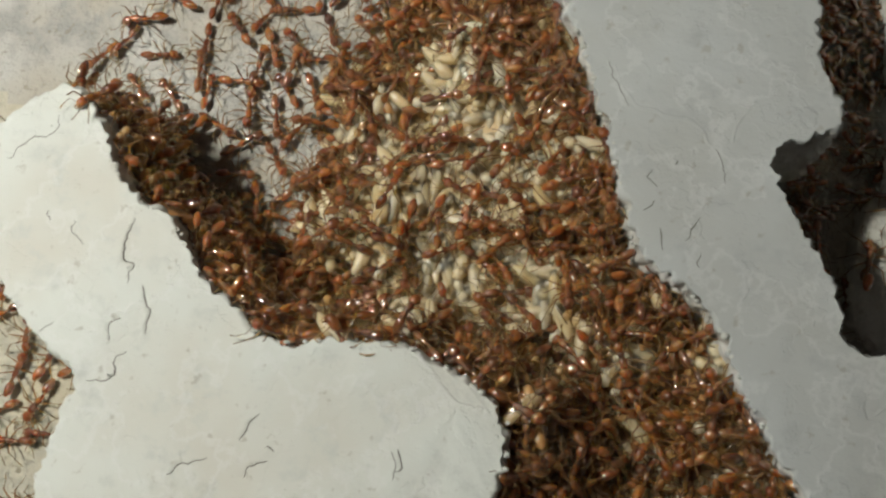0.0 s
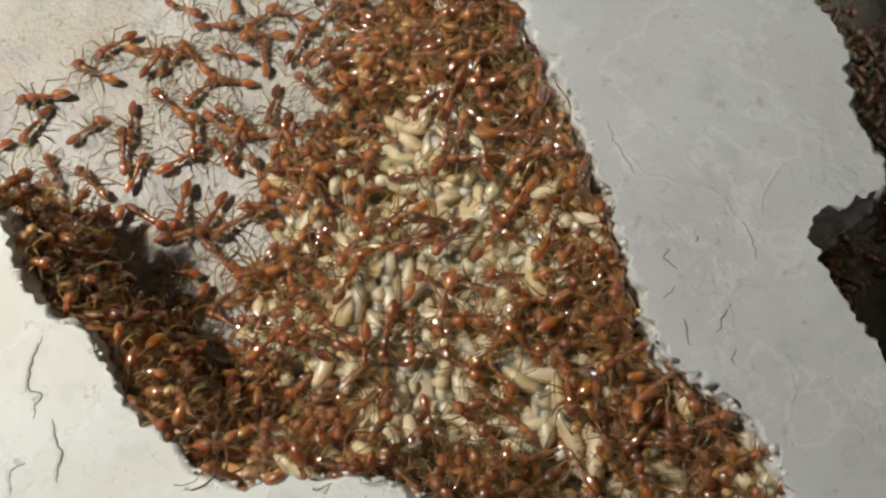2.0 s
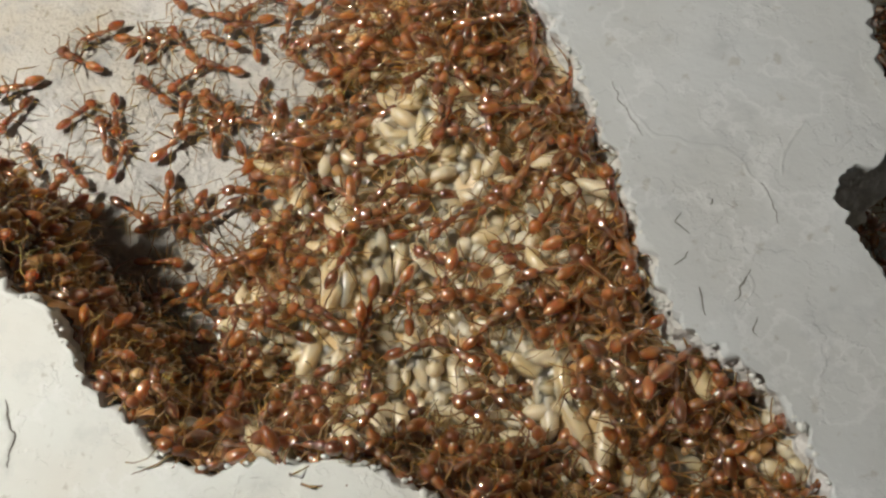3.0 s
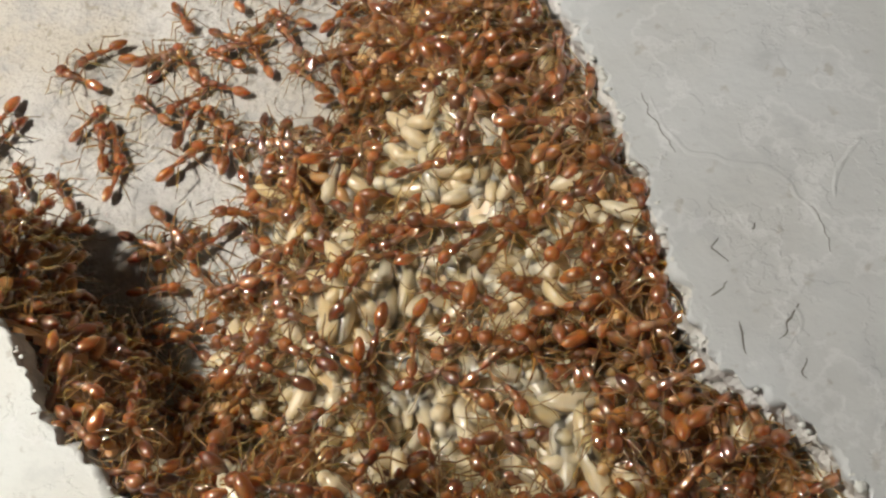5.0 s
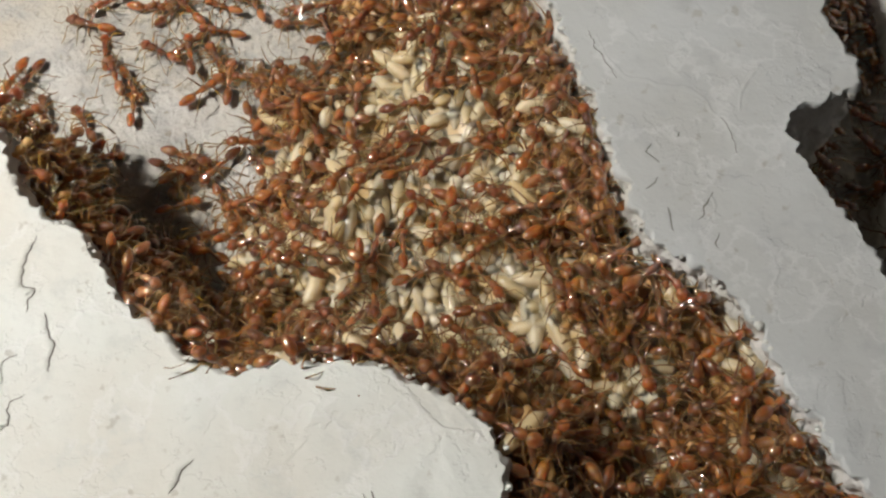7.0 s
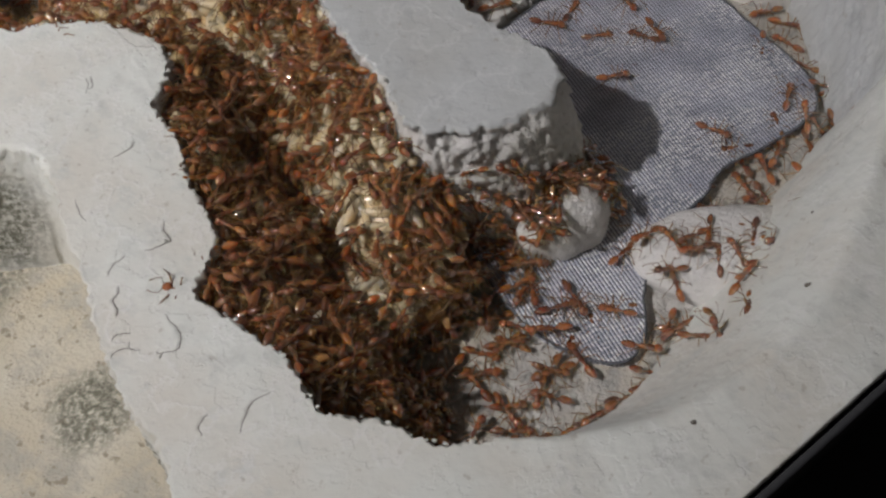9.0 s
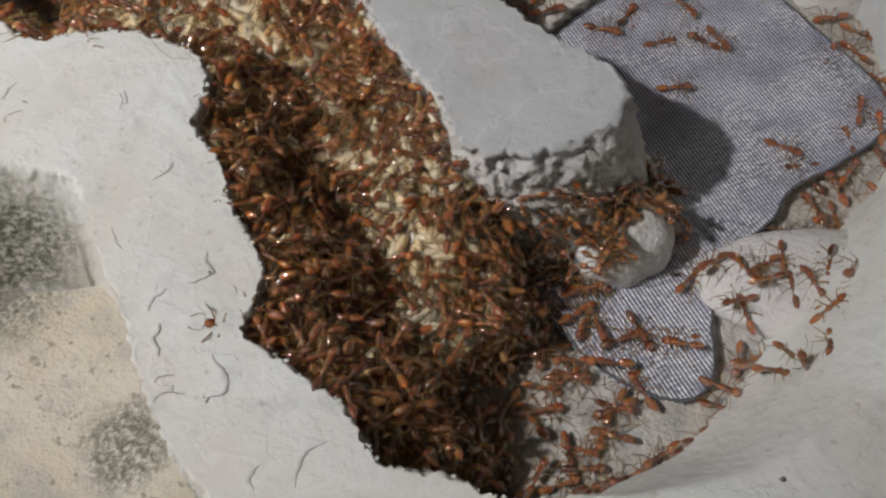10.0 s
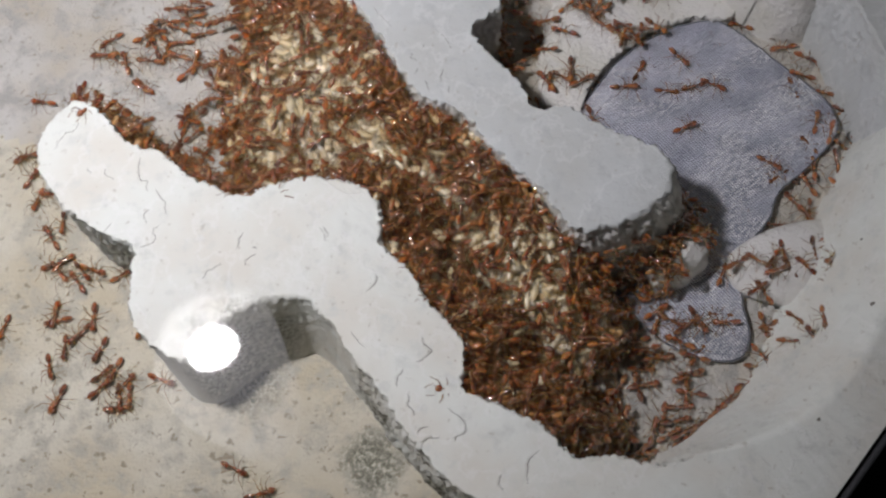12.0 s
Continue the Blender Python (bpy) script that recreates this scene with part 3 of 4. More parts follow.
def pupa_shape(rng, fine=True):
    """A pale pupa: head, thorax and abdomen with limbs folded under it."""
    sg, rg = (9, 6) if fine else (6, 4)
    pieces = [ball((0.85, 0, 0.34), (0.32, 0.30, 0.27), sg, rg), ball((0.30, 0, 0.36), (0.42, 0.30, 0.32), sg, rg), ball((-0.55, 0, 0.36), (0.62, 0.36, 0.34), sg, rg, 0.2)]
    for side in (1, -1):
        pieces.append(tube([(0.55, side * 0.25, 0.2), (0.1, side * 0.33, 0.12), (-0.55, side * 0.2, 0.06)], [0.07, 0.07, 0.04], 4))
    return joined(*pieces)


# ---- loose plaster on the floor ----
def plaster_lump(centre, radii, turn, label, rough=1.0):
    bm = bmesh.new()
    bmesh.ops.create_icosphere(bm, subdivisions=4, radius=1.0)
    for v in bm.verts:
        p = v.co.normalized()
        k = 1 + rough * (0.14 * noise.noise(p * 2.0) + 0.06 * noise.noise(p * 7.0) + 0.03 * noise.noise(p * 17.0))
        v.co = Vector((p.x * radii[0], p.y * radii[1], p.z * radii[2])) * k
    bmesh.ops.rotate(bm, cent=(0, 0, 0), matrix=Euler((0, 0, radians(turn))).to_matrix(), verts=bm.verts)
    bmesh.ops.translate(bm, vec=centre, verts=bm.verts)
    return tagged(part("plaster_lump", bm, PLASTER_ROUGH, None, smooth=True), label, "plaster lump")


plaster_lump((46.3, -13.4, -10.4), (10.3, 4.7, 2.7), -6, "smooth rounded plaster tongue over the cloth", 0.4)
plaster_lump((31.4, -10.2, -9.6), (3.7, 2.6, 3.6), 20, "pale rounded plaster lump at the divider's foot", 0.8)


# ---- where the colony sits ----
WEST_LINE, ISLE_LINE = spline(WEST, 0.8, False)[:, :2], spline(ISLE_EDGE, 0.8, False)[:, :2]
CHAMBER = [tuple(p) for p in WEST_LINE] + [(31.0, -28.2), (36.5, -26.0), (41.5, -22.0), (40.0, -18.0), (38.0, -16.0), (35.0, -12.5), (30.0, -12.0), (25.0, -11.0), (20.5, -8.0)] \
    + [tuple(p) for p in ISLE_LINE[::-1]] + [(-8.0, 40.0), (-20.0, 33.0), (-29.0, 22.0)]
FABRIC = [(26.0, 8.6), (28.0, 10.6), (30.6, 13.0), (33.6, 14.8), (37.5, 16.3), (41.0, 16.7), (43.8, 16.3), (46.2, 13.8), (49.0, 9.6), (52.3, 4.6), (52.8, 1.6), (51.6, -0.4), (47.8, -3.0),
          (44.2, -5.0), (42.2, -7.8), (39.0, -10.5), (37.0, -15.5), (36.7, -19.2), (35.0, -21.3), (32.4, -21.0), (29.8, -19.6), (27.2, -17.0), (25.4, -13.8), (24.2, -11.0), (24.0, -6.0), (24.6, 2.0)]


def gap(line, x, y):
    return float(np.sqrt(((line - (x, y)) ** 2).sum(1)).min())


def crowd_edge(x, y):
    """0 on the bare floor of the chamber's west side, 1 well inside the crowd, 0 again in the south."""
    west = clamp((x + 15.0 - 0.32 * max(y - 12.0, 0.0) + 5.0 * noise.noise(Vector((x / 4.5, y / 4.5, 2.0))) + 3.0 * noise.noise(Vector((x / 1.9, y / 1.9, 6.0)))) / 8.5)
    south = clamp((-y - 14.6 - 0.78 * (25.4 - x) + 2.0 * noise.noise(Vector((x / 3.0, y / 3.0, 4.0)))) / 3.5)
    east = clamp((x - 22.0) / 3.0) * clamp((-y - 9.0) / 2.0)
    return west * (1 - south) * (1 - east)


def heap_top(x, y):
    """How high the crowd of ants and brood stands above the floor in the main chamber."""
    dw, di = gap(WEST_LINE, x, y), gap(ISLE_LINE, x, y)
    rise = (4.8 + 4.2 * clamp(1 - di / 9.0) + 0.7 * clamp(1.6 - di / 1.4)) * crowd_edge(x, y)
    rise *= 0.8 + 0.2 * clamp(abs(dw - 4.2) / 3.5)
    pits = noise.noise(Vector((x / 3.2, y / 3.2, 11.0)))
    holes = clamp(1.0 + 0.5 * pits, 0.6, 1.0)
    steep, broad = 10.7 * clamp(1.2 - dw / (4.2 - 1.9 * clamp((y - 4.5) / 3.0))), (11.0 - 0.8 * dw) * clamp(3.6 - dw / 2.2)
    north = clamp((y - 1.0) / 4.0)
    bank = (steep * north + broad * (1 - north)) * holes * clamp((y + 31.0) / 6.0) * (1.0 if y > -16.0 else clamp((23.0 - x) / 6.0))
    return clamp(max(bank, rise + rough_at(x, y, 3.0, 4.0, 1.1) * clamp(rise / 3.0)), 0.0, 10.2)


def crowding(x, y):
    """How thick the ants stand in the main chamber, 0 to 1."""
    if min(gap(WEST_LINE, x, y), gap(ISLE_LINE, x, y)) < 0.42:
        return 0.0
    near_west = clamp((1.5 if y > 6.0 else 2.3) - gap(WEST_LINE, x, y) / 2.6)
    bare = 0.55 + 0.4 * clamp((x + 21.0) / 9.0) if y > 6.0 else 0.9
    if inside(FABRIC, x, y):
        bare = 0.12
    return clamp(max(crowd_edge(x, y), near_west, bare))


BROOD_PATCHES = [(-2.5, 17.0, 5.5, 4.2), (-8.7, 16.5, 2.4, 1.8), (-4.5, 13.5, 4.6, 3.4), (-9.0, 11.5, 2.8, 1.8), (-4.0, 9.0, 5.2, 3.0), (2.2, 7.6, 3.6, 2.5), (1.5, 14.0, 2.8, 3.0), (-9.0, 6.8, 2.0, 1.6),
                 (-2.4, 6.4, 4.2, 1.9), (8.5, 3.2, 1.9, 1.5), (4.8, 4.6, 1.9, 1.6), (-5.0, 21.0, 3.6, 2.6), (-11.0, 16.7, 1.8, 1.6), (12.4, -5.5, 2.3, 2.4), (16.9, -11.5, 3.6, 7.0), (17.9, -17.0, 2.6, 2.8),
                 (13.2, -10.0, 2.0, 2.6), (9.2, -0.8, 1.8, 1.8)]


def brood_share(x, y):
    """Where the pale brood lies open: patches in the middle of the chamber and down the channel."""
    patch = max(1.0 - ((x - cx) / rx) ** 2 - ((y - cy) / ry) ** 2 for cx, cy, rx, ry in BROOD_PATCHES)
    patch = clamp(patch * 1.8 + 1.1 * noise.noise(Vector((x / 2.2, y / 2.2, 7.0))) + 0.1)
    loose = 0.2 * clamp(1.6 * noise.noise(Vector((x / 1.5, y / 1.5, 17.0))))
    return clamp(patch + loose) * clamp(crowd_edge(x, y) * 1.5 - 0.2) * (0.85 + 0.15 * clamp((y + 1.0) / 4.0))


def placed(verts, x, y, z, yaw, size, tip=0.0, lean=0.0):
    m = np.array(Euler((lean, tip, yaw)).to_matrix()) * size
    return np.asarray(verts, float) @ m.T + (x, y, z)


def crowd_mesh(name, shapes, spots, label, category):
    """Many small bodies that nobody could count, in one mesh of several materials."""
    mats = []
    verts, faces, slots = [], [], []
    count = 0
    for k, (x, y, z, yaw, size, tip, lean) in enumerate(spots):
        for v, f, material in shapes[k % len(shapes)]:
            if material not in mats:
                mats.append(material)
            verts.append(placed(v, x, y, z, yaw, size, tip, lean))
            faces += [tuple(i + count for i in face) for face in f]
            slots += [mats.index(material)] * len(f)
            count += len(v)
    me = bpy.data.meshes.new(name)
    me.from_pydata((np.concatenate(verts) * MM).tolist(), [], faces)
    for m in mats:
        me.materials.append(m)
    me.polygons.foreach_set("material_index", slots)
    me.polygons.foreach_set("use_smooth", [True] * len(me.polygons))
    me.update()
    return tagged(new(name, me), label, category, kind="stuff")


def spots_in(rng, poly, tries, keep, apart):
    """Scattered places inside a polygon: keep(x, y) is the chance to stay; no two closer than apart(x, y)."""
    xs, ys = [p[0] for p in poly], [p[1] for p in poly]
    grid, out = {}, []
    for _ in range(tries):
        x, y = rng.uniform(min(xs), max(xs)), rng.uniform(min(ys), max(ys))
        if rng.random() > keep(x, y) or not inside(poly, x, y):
            continue
        a = apart(x, y)
        cell = (int(x // 2), int(y // 2))
        if any(math.hypot(x - u, y - v) < a for i in (-1, 0, 1) for j in (-1, 0, 1) for u, v in grid.get((cell[0] + i, cell[1] + j), ())):
            continue
        grid.setdefault(cell, []).append((x, y))
        out.append((x, y))
    return out


rng = random.Random(11)
COARSE_ANTS = [[(v, f, m) for _, v, f, m in ant_shapes(rng, False)] for _ in range(6)]
COARSE_BROOD = [[(*larva_shape(rng, False), LARVA)] for _ in range(4)] + [[(*pupa_shape(rng, False), PUPA)] for _ in range(3)]

RIPE_BROOD = [[(*pupa_shape(rng, False), TAN)] for _ in range(3)]


def floor_at(x, y):
    if inside(LEDGE, x, y):
        return -9.5
    return FLOOR_Z + rough_at(x, y, 0, 6.0, 0.45) + rough_at(x, y, 5, 1.8, 0.22)


def cast_surface(obs):
    """Vertices and faces of several meshes as one surface."""
    verts, faces = [], []
    for ob in obs:
        faces += [tuple(i + len(verts) for i in p.vertices) for p in ob.data.polygons]
        verts += [tuple(v.co) for v in ob.data.vertices]
    return verts, faces


def any_way(r, tip=0.25, small=0.7, large=0.98):
    return r.uniform(0, 2 * math.pi), r.uniform(small, large), r.uniform(-tip, tip), r.uniform(-tip, tip)


CROWDS = []

# the body of the heap: layers of ants and brood below the top one
deep, ripe, pale = [], [], []
for layer in range(4):
    for x, y in spots_in(rng, CHAMBER, 13000, lambda x, y: crowding(x, y) * clamp(heap_top(x, y) / 2.0), lambda x, y: 0.85):
        z = floor_at(x, y) + heap_top(x, y) - 0.75 - 0.7 * layer
        if z > FLOOR_Z - 0.2 and rng.random() > 1.15 * brood_share(x, y):
            if rng.random() < (0.22 if layer < 1 else 0.6):
                ripe.append((x, y, z - 0.2, *any_way(rng, 0.4, 0.85, 1.2)))
            else:
                deep.append((x, y, z, *any_way(rng, 0.7, 0.88, 1.12)))
for k in range(4):
    CROWDS.append(crowd_mesh("ant_crowd", COARSE_ANTS, deep[k::4], "dense heap of glossy amber-brown ants over one another", "ants"))

for layer in range(3):
    for x, y in spots_in(rng, CHAMBER, 20000, lambda x, y: 1.4 * brood_share(x, y), lambda x, y: 0.92):
        pale.append((x, y, floor_at(x, y) + heap_top(x, y) - 1.05 - 0.4 * layer + 0.15 * rng.random(), *any_way(rng, 0.2, 1.05, 1.5)))
# tan pupae added through the heap to lighten its dark gaps
crowd_mesh("brood_pile", RIPE_BROOD, ripe, "ripening amber-tan pupae packed under the ants", "brood")
crowd_mesh("brood_pile", COARSE_BROOD, pale, "pile of creamy white larvae and pupae among ants", "brood")


def brood_bed():
    """An added bed below the heap's loose top: creamy eggs where the brood lies open, tan elsewhere to lighten the
    gaps.
    """
    step, x0, y0, nx, ny = 0.33, -20.0, -30.0, 150, 190
    verts, faces, slots, index = [], [], [], {}
    for j in range(ny):
        for i in range(nx):
            x, y = x0 + i * step, y0 + j * step
            if inside(CHAMBER, x, y):
                h = heap_top(x, y)
                if h > 1.9:
                    index[i, j] = len(verts)
                    lump = 0.34 * abs(noise.noise(Vector((x / 0.62, y / 0.62, 2.0)))) + 0.3 * noise.noise(Vector((x / 1.6, y / 1.6, 9.0)))
                    verts.append((x, y, floor_at(x, y) + h - 1.15 + 0.4 * clamp(2.0 * brood_share(x, y)) + lump))
    for i, j in index:
        ring = [(i, j), (i + 1, j), (i + 1, j + 1), (i, j + 1)]
        if all(k in index for k in ring):
            faces.append(tuple(index[k] for k in ring))
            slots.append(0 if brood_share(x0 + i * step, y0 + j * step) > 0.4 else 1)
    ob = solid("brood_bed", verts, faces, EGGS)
    ob.data.materials.append(HEAP_FILL)
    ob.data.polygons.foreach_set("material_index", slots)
    return tagged(ob, "packed mass of creamy eggs, with a tan filler sheet added under the ants", "brood", kind="stuff")


brood_bed()
MOVERS = []


def put_ants(spots, kinds, restless):
    for x, y, z, yaw, size, tip, lean in spots:
        src = rng.choice(kinds)
        ob = copy_thing(src, at(x, y, z))
        ob.scale = (size, size, size)
        MOVERS.append((ob, x, y, z, yaw, tip, lean, restless))


top_kinds = [ant_thing(rng, "glossy amber-brown ant crawling over the heap of brood") for _ in range(4)]
floor_kinds = [ant_thing(rng, "amber-brown ant walking on the pale plaster floor") for _ in range(4)]

top = []
for x, y in spots_in(rng, CHAMBER, 16000, lambda x, y: crowding(x, y) * clamp(heap_top(x, y) - 0.8) * (1.0 - brood_share(x, y) * (1.0 - 0.75 * clamp(0.32 + 2.6 * noise.noise(Vector((x / 2.3, y / 2.3, 21.0)))))), lambda x, y: 0.92):
    top.append((x, y, floor_at(x, y) + heap_top(x, y) - 0.25 + 0.3 * rng.random(), *any_way(rng, 0.5, 0.92, 1.18)))
rng.shuffle(top)
put_ants(top[:70], top_kinds, 0.5)

SOUTH_LINE = spline([(18.0, -28.5), (22.3, -30.0), (26.0, -29.5), (31.0, -28.2), (36.5, -26.0), (41.5, -22.0)], 0.8, False)
low = [(x, y, floor_at(x, y) + (0.7 if inside(FABRIC, x, y) else 0.0), *any_way(rng, 0.06, 0.92, 1.14)) for x, y in
       spots_in(rng, CHAMBER, 8500, lambda x, y: 0.8 * crowding(x, y) * (heap_top(x, y) < 1.2), lambda x, y: 1.6 if y > -10 else (0.85 if gap(SOUTH_LINE, x, y) < 2.6 else 1.45 if x > 17 and y < -17 else 1.2))]
low = [(x, y, z, rng.choice((0.3, 3.44)) + rng.gauss(0, 0.4) if y < -17 else yaw, *rest) for x, y, z, yaw, *rest in low]
RIGHT_FLOOR = [(39.0, -8.5), (44.0, -13.0), (49.0, -8.0), (53.0, -2.0), (56.0, 5.0), (54.0, 11.0), (49.0, 17.0), (40.0, 22.0), (30.0, 21.0), (24.0, 22.0), (20.0, 14.0), (24.0, 8.0), (36.0, 4.0)]
low += [(x, y, floor_at(x, y) + (0.7 if inside(FABRIC, x, y) else 0.0), *any_way(rng, 0.06, 0.92, 1.14)) for x, y in
        spots_in(rng, RIGHT_FLOOR, 1800, lambda x, y: 0.022 if inside(FABRIC, x, y) else 0.5 * clamp((math.hypot(x - 11, y - 2) - 33) / 6, 0.1, 1.0), lambda x, y: 1.8)]
RIM_BAND = [(40.0, -9.0), (44.5, -9.0), (48.5, -6.0), (53.0, -1.5), (54.6, 5.0), (53.0, 7.0), (52.0, 1.5), (47.5, -3.8), (42.5, -7.0)]
low += [(x, y, floor_at(x, y) + (0.7 if inside(FABRIC, x, y) else 0.0), *any_way(rng, 0.1, 0.85, 1.1)) for x, y in spots_in(rng, RIM_BAND, 160, lambda x, y: 0.8, lambda x, y: 1.5)]
tree = bvhtree.BVHTree.FromPolygons(*cast_surface([bpy.data.objects["wall_west"]] + [ob for ob in bpy.data.objects if ob.name.startswith("plaster_lump")]))
SLOPE = [(37.0, -12.0), (44.0, -9.5), (49.0, -6.0), (53.5, -2.0), (53.5, -10.0), (47.0, -18.0), (41.0, -22.5), (36.5, -18.0)]
for x, y in spots_in(rng, SLOPE, 1200, lambda x, y: 0.9 if x < 43 else 0.6, lambda x, y: 1.35 if x < 43.5 else 2.1):
    spot, normal, *_ = tree.ray_cast(Vector((x, y, 5.0)) * MM, Vector((0, 0, -1)))
    if spot and spot.z < -5.0 * MM and normal.z > 0.25:
        tilt = Vector((0, 0, 1)).rotation_difference(normal).to_euler()
        low.append((x, y, spot.z / MM - 0.05, rng.uniform(0, 6.28), rng.uniform(0.85, 1.05), tilt.y * 0.7, tilt.x * 0.7))
LEFT_FLOOR = [(-24.0, -1.0), (-22.5, -8.0), (-20.5, -14.0), (-15.0, -16.0), (-8.0, -14.0), (-3.0, -24.0), (2.0, -32.0), (2.0, -40.0), (-12.0, -34.0), (-26.0, -26.0), (-35.0, -12.0), (-38.0, 2.0), (-36.0, 16.0), (-30.0, 20.0), (-31.0, 10.0)]
low += [(x, y, floor_at(x, y), *any_way(rng, 0.06, 0.92, 1.14)) for x, y in
        spots_in(rng, LEFT_FLOOR, 1500, lambda x, y: 0.9 * clamp(1.4 - math.hypot(x + 27, y + 4) / 9.0, 0.03 if x < -14 or y < -28 else 0.0, 1.0) + 0.5 * (y > 8), lambda x, y: 1.9)]
far = [a for a in low if a[1] < -17.0 and gap(SOUTH_LINE, a[0], a[1]) < 4.0]
put_ants([a for a in low if a not in far], floor_kinds, 1.6)

# ants in the shaded cave and swarming up the divider's foot
more = top[70:] + far
CAVE = [(17.5, 11.0), (20.5, 7.0), (24.0, 11.0), (25.5, 21.0), (24.0, 31.0), (17.5, 33.0), (19.5, 20.0)]
for layer in range(3):
    more += [(x, y, floor_at(x, y) + layer * 1.3 * clamp((22.5 - x) / 4.0), *any_way(rng, 0.4)) for x, y in
             spots_in(rng, CAVE, 900, lambda x, y: 0.8 if (x < 20.5 and y > 14.5) or y > 24 else 0.03, lambda x, y: 1.2)]
FOOT = [(19.0, -8.0), (22.0, -9.6), (26.0, -9.6), (30.0, -8.6), (32.6, -6.6), (33.4, -4.0), (35.0, -4.5), (35.4, -9.0), (33.5, -12.5), (29.0, -12.8), (24.0, -12.5), (20.0, -10.5)]
foot_tree = bvhtree.BVHTree.FromPolygons(*cast_surface([bpy.data.objects["wall_middle"]] + [ob for ob in bpy.data.objects if ob.name.startswith("plaster_lump")]))
for layer in range(4):
    for x, y in spots_in(rng, FOOT, 2500, lambda x, y: 0.9, lambda x, y: 0.95):
        spot, normal, *_ = foot_tree.ray_cast(Vector((x, y, 5.0)) * MM, Vector((0, 0, -1)))
        z = max(-10.8, spot.z / MM if spot else -10.8)
        if z < -2.4 - 1.6 * rng.random() and not (x > 30.6 and y < -9.4):
            more.append((x, y, z + 0.35 * layer * rng.random(), *any_way(rng, 0.7)))
for cx, cy, wide, count in ((34.0, 16.6, 2.2, 9), (30.5, 21.5, 3.0, 16), (36.5, 21.8, 2.2, 9)):
    for _ in range(count):
        more.append((cx + rng.gauss(0, wide * 0.6), cy + rng.gauss(0, 0.7), -9.5 + 0.8 * rng.random(), *any_way(rng, 0.3)))
for k in range(8):
    CROWDS.append(crowd_mesh("ant_crowd", COARSE_ANTS, more[k::8], "glossy amber-brown ants swarming over heap and plaster", "ants"))

for kinds in (top_kinds, floor_kinds):
    for src in kinds:
        for ob in (*src.children_recursive, src):
            bpy.data.objects.remove(ob)

# single larvae and pupae on top of the pile
larva_meshes = [mesh_of("larva", *larva_shape(rng), LARVA) for _ in range(4)]
pupa_meshes = [mesh_of("pupa", *pupa_shape(rng), PUPA) for _ in range(3)]
open_brood = spots_in(rng, CHAMBER, 3500, lambda x, y: 0.75 * brood_share(x, y), lambda x, y: 1.9)
rng.shuffle(open_brood)
for k, (x, y) in enumerate(open_brood[:200]):
    yaw, size, tip, lean = any_way(rng, 0.3, 0.95, 1.45)
    grub = k % 5 < 3
    ob = new("larva" if grub else "pupa", rng.choice(larva_meshes if grub else pupa_meshes))
    tagged(ob, "plump glossy white larva lying on the brood pile" if grub else "creamy white pupa with folded limbs on the pile", "larva" if grub else "pupa",
           "larvae" if grub else "pupae")
    ob.matrix_basis = at(x, y, floor_at(x, y) + heap_top(x, y) - 1.0, math.degrees(lean), math.degrees(tip), math.degrees(yaw)) @ Matrix.Scale(size, 4)


# ---- cloth on the floor ----
def cloth_sheet():
    line = spline(FABRIC, 0.5)[:, :2]
    bm = bmesh.new()
    rings = []
    for z in (-11.6, -10.32, -10.25):
        inset = 0.06 if z > -10.3 else 0.0
        rings.append([bm.verts.new((x + inset * (38 - x) / 15, y + inset * (0 - y) / 15, z)) for x, y in line])
    n = len(line)
    for i in range(n):
        j = (i + 1) % n
        for low_ring, high_ring in zip(rings, rings[1:]):
            bm.faces.new((low_ring[i], low_ring[j], high_ring[j], high_ring[i]))
    bmesh.ops.triangle_fill(bm, edges=[bm.edges.get((rings[2][i], rings[2][(i + 1) % n])) for i in range(n)], use_beauty=True, normal=(0, 0, 1))
    patch = tagged(new("fabric_patch"), "soiled grey-blue satin cloth lying on the floor", "cloth")
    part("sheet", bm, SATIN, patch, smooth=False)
    rope = [(x + 0.12 * noise.noise(Vector((x * 3, y * 3, 0))), y + 0.12 * noise.noise(Vector((x * 3, y * 3, 4))), -10.3) for x, y in line]
    solid("hem", *tube(rope + rope[:1], [0.10 + 0.07 * abs(noise.noise(Vector((x, y, 8)))) for x, y, _ in rope + rope[:1]], 6), HEM, patch, "dark frayed edge")
    return patch


cloth_sheet()


# ---- single dark specks on the plaster bank ----
bank_tree = bvhtree.BVHTree.FromPolygons(*cast_surface([bpy.data.objects["wall_west"]]))
for x, y, size in ((45.4, -20.4, 0.26), (43.2, -13.2, 0.22), (36.9, -29.6, 0.2), (47.6, -13.6, 0.16)):
    spot, *_ = bank_tree.ray_cast(Vector((x, y, 5.0)) * MM, Vector((0, 0, -1)))
    if spot:
        v, f = ball((0, 0, 0), (size, size * 0.8, size * 0.6), 8, 6, 0.3)
        v = [tuple(Vector(p) * (1 + 0.5 * noise.noise(Vector(p) * 6 + Vector((x, y, 0))))) for p in v]
        crumb = tagged(solid("soil_crumb", v, f, CRACK), "tiny dark crumb of soil on the smooth plaster", "crumb", "soil crumbs")
        crumb.location = spot


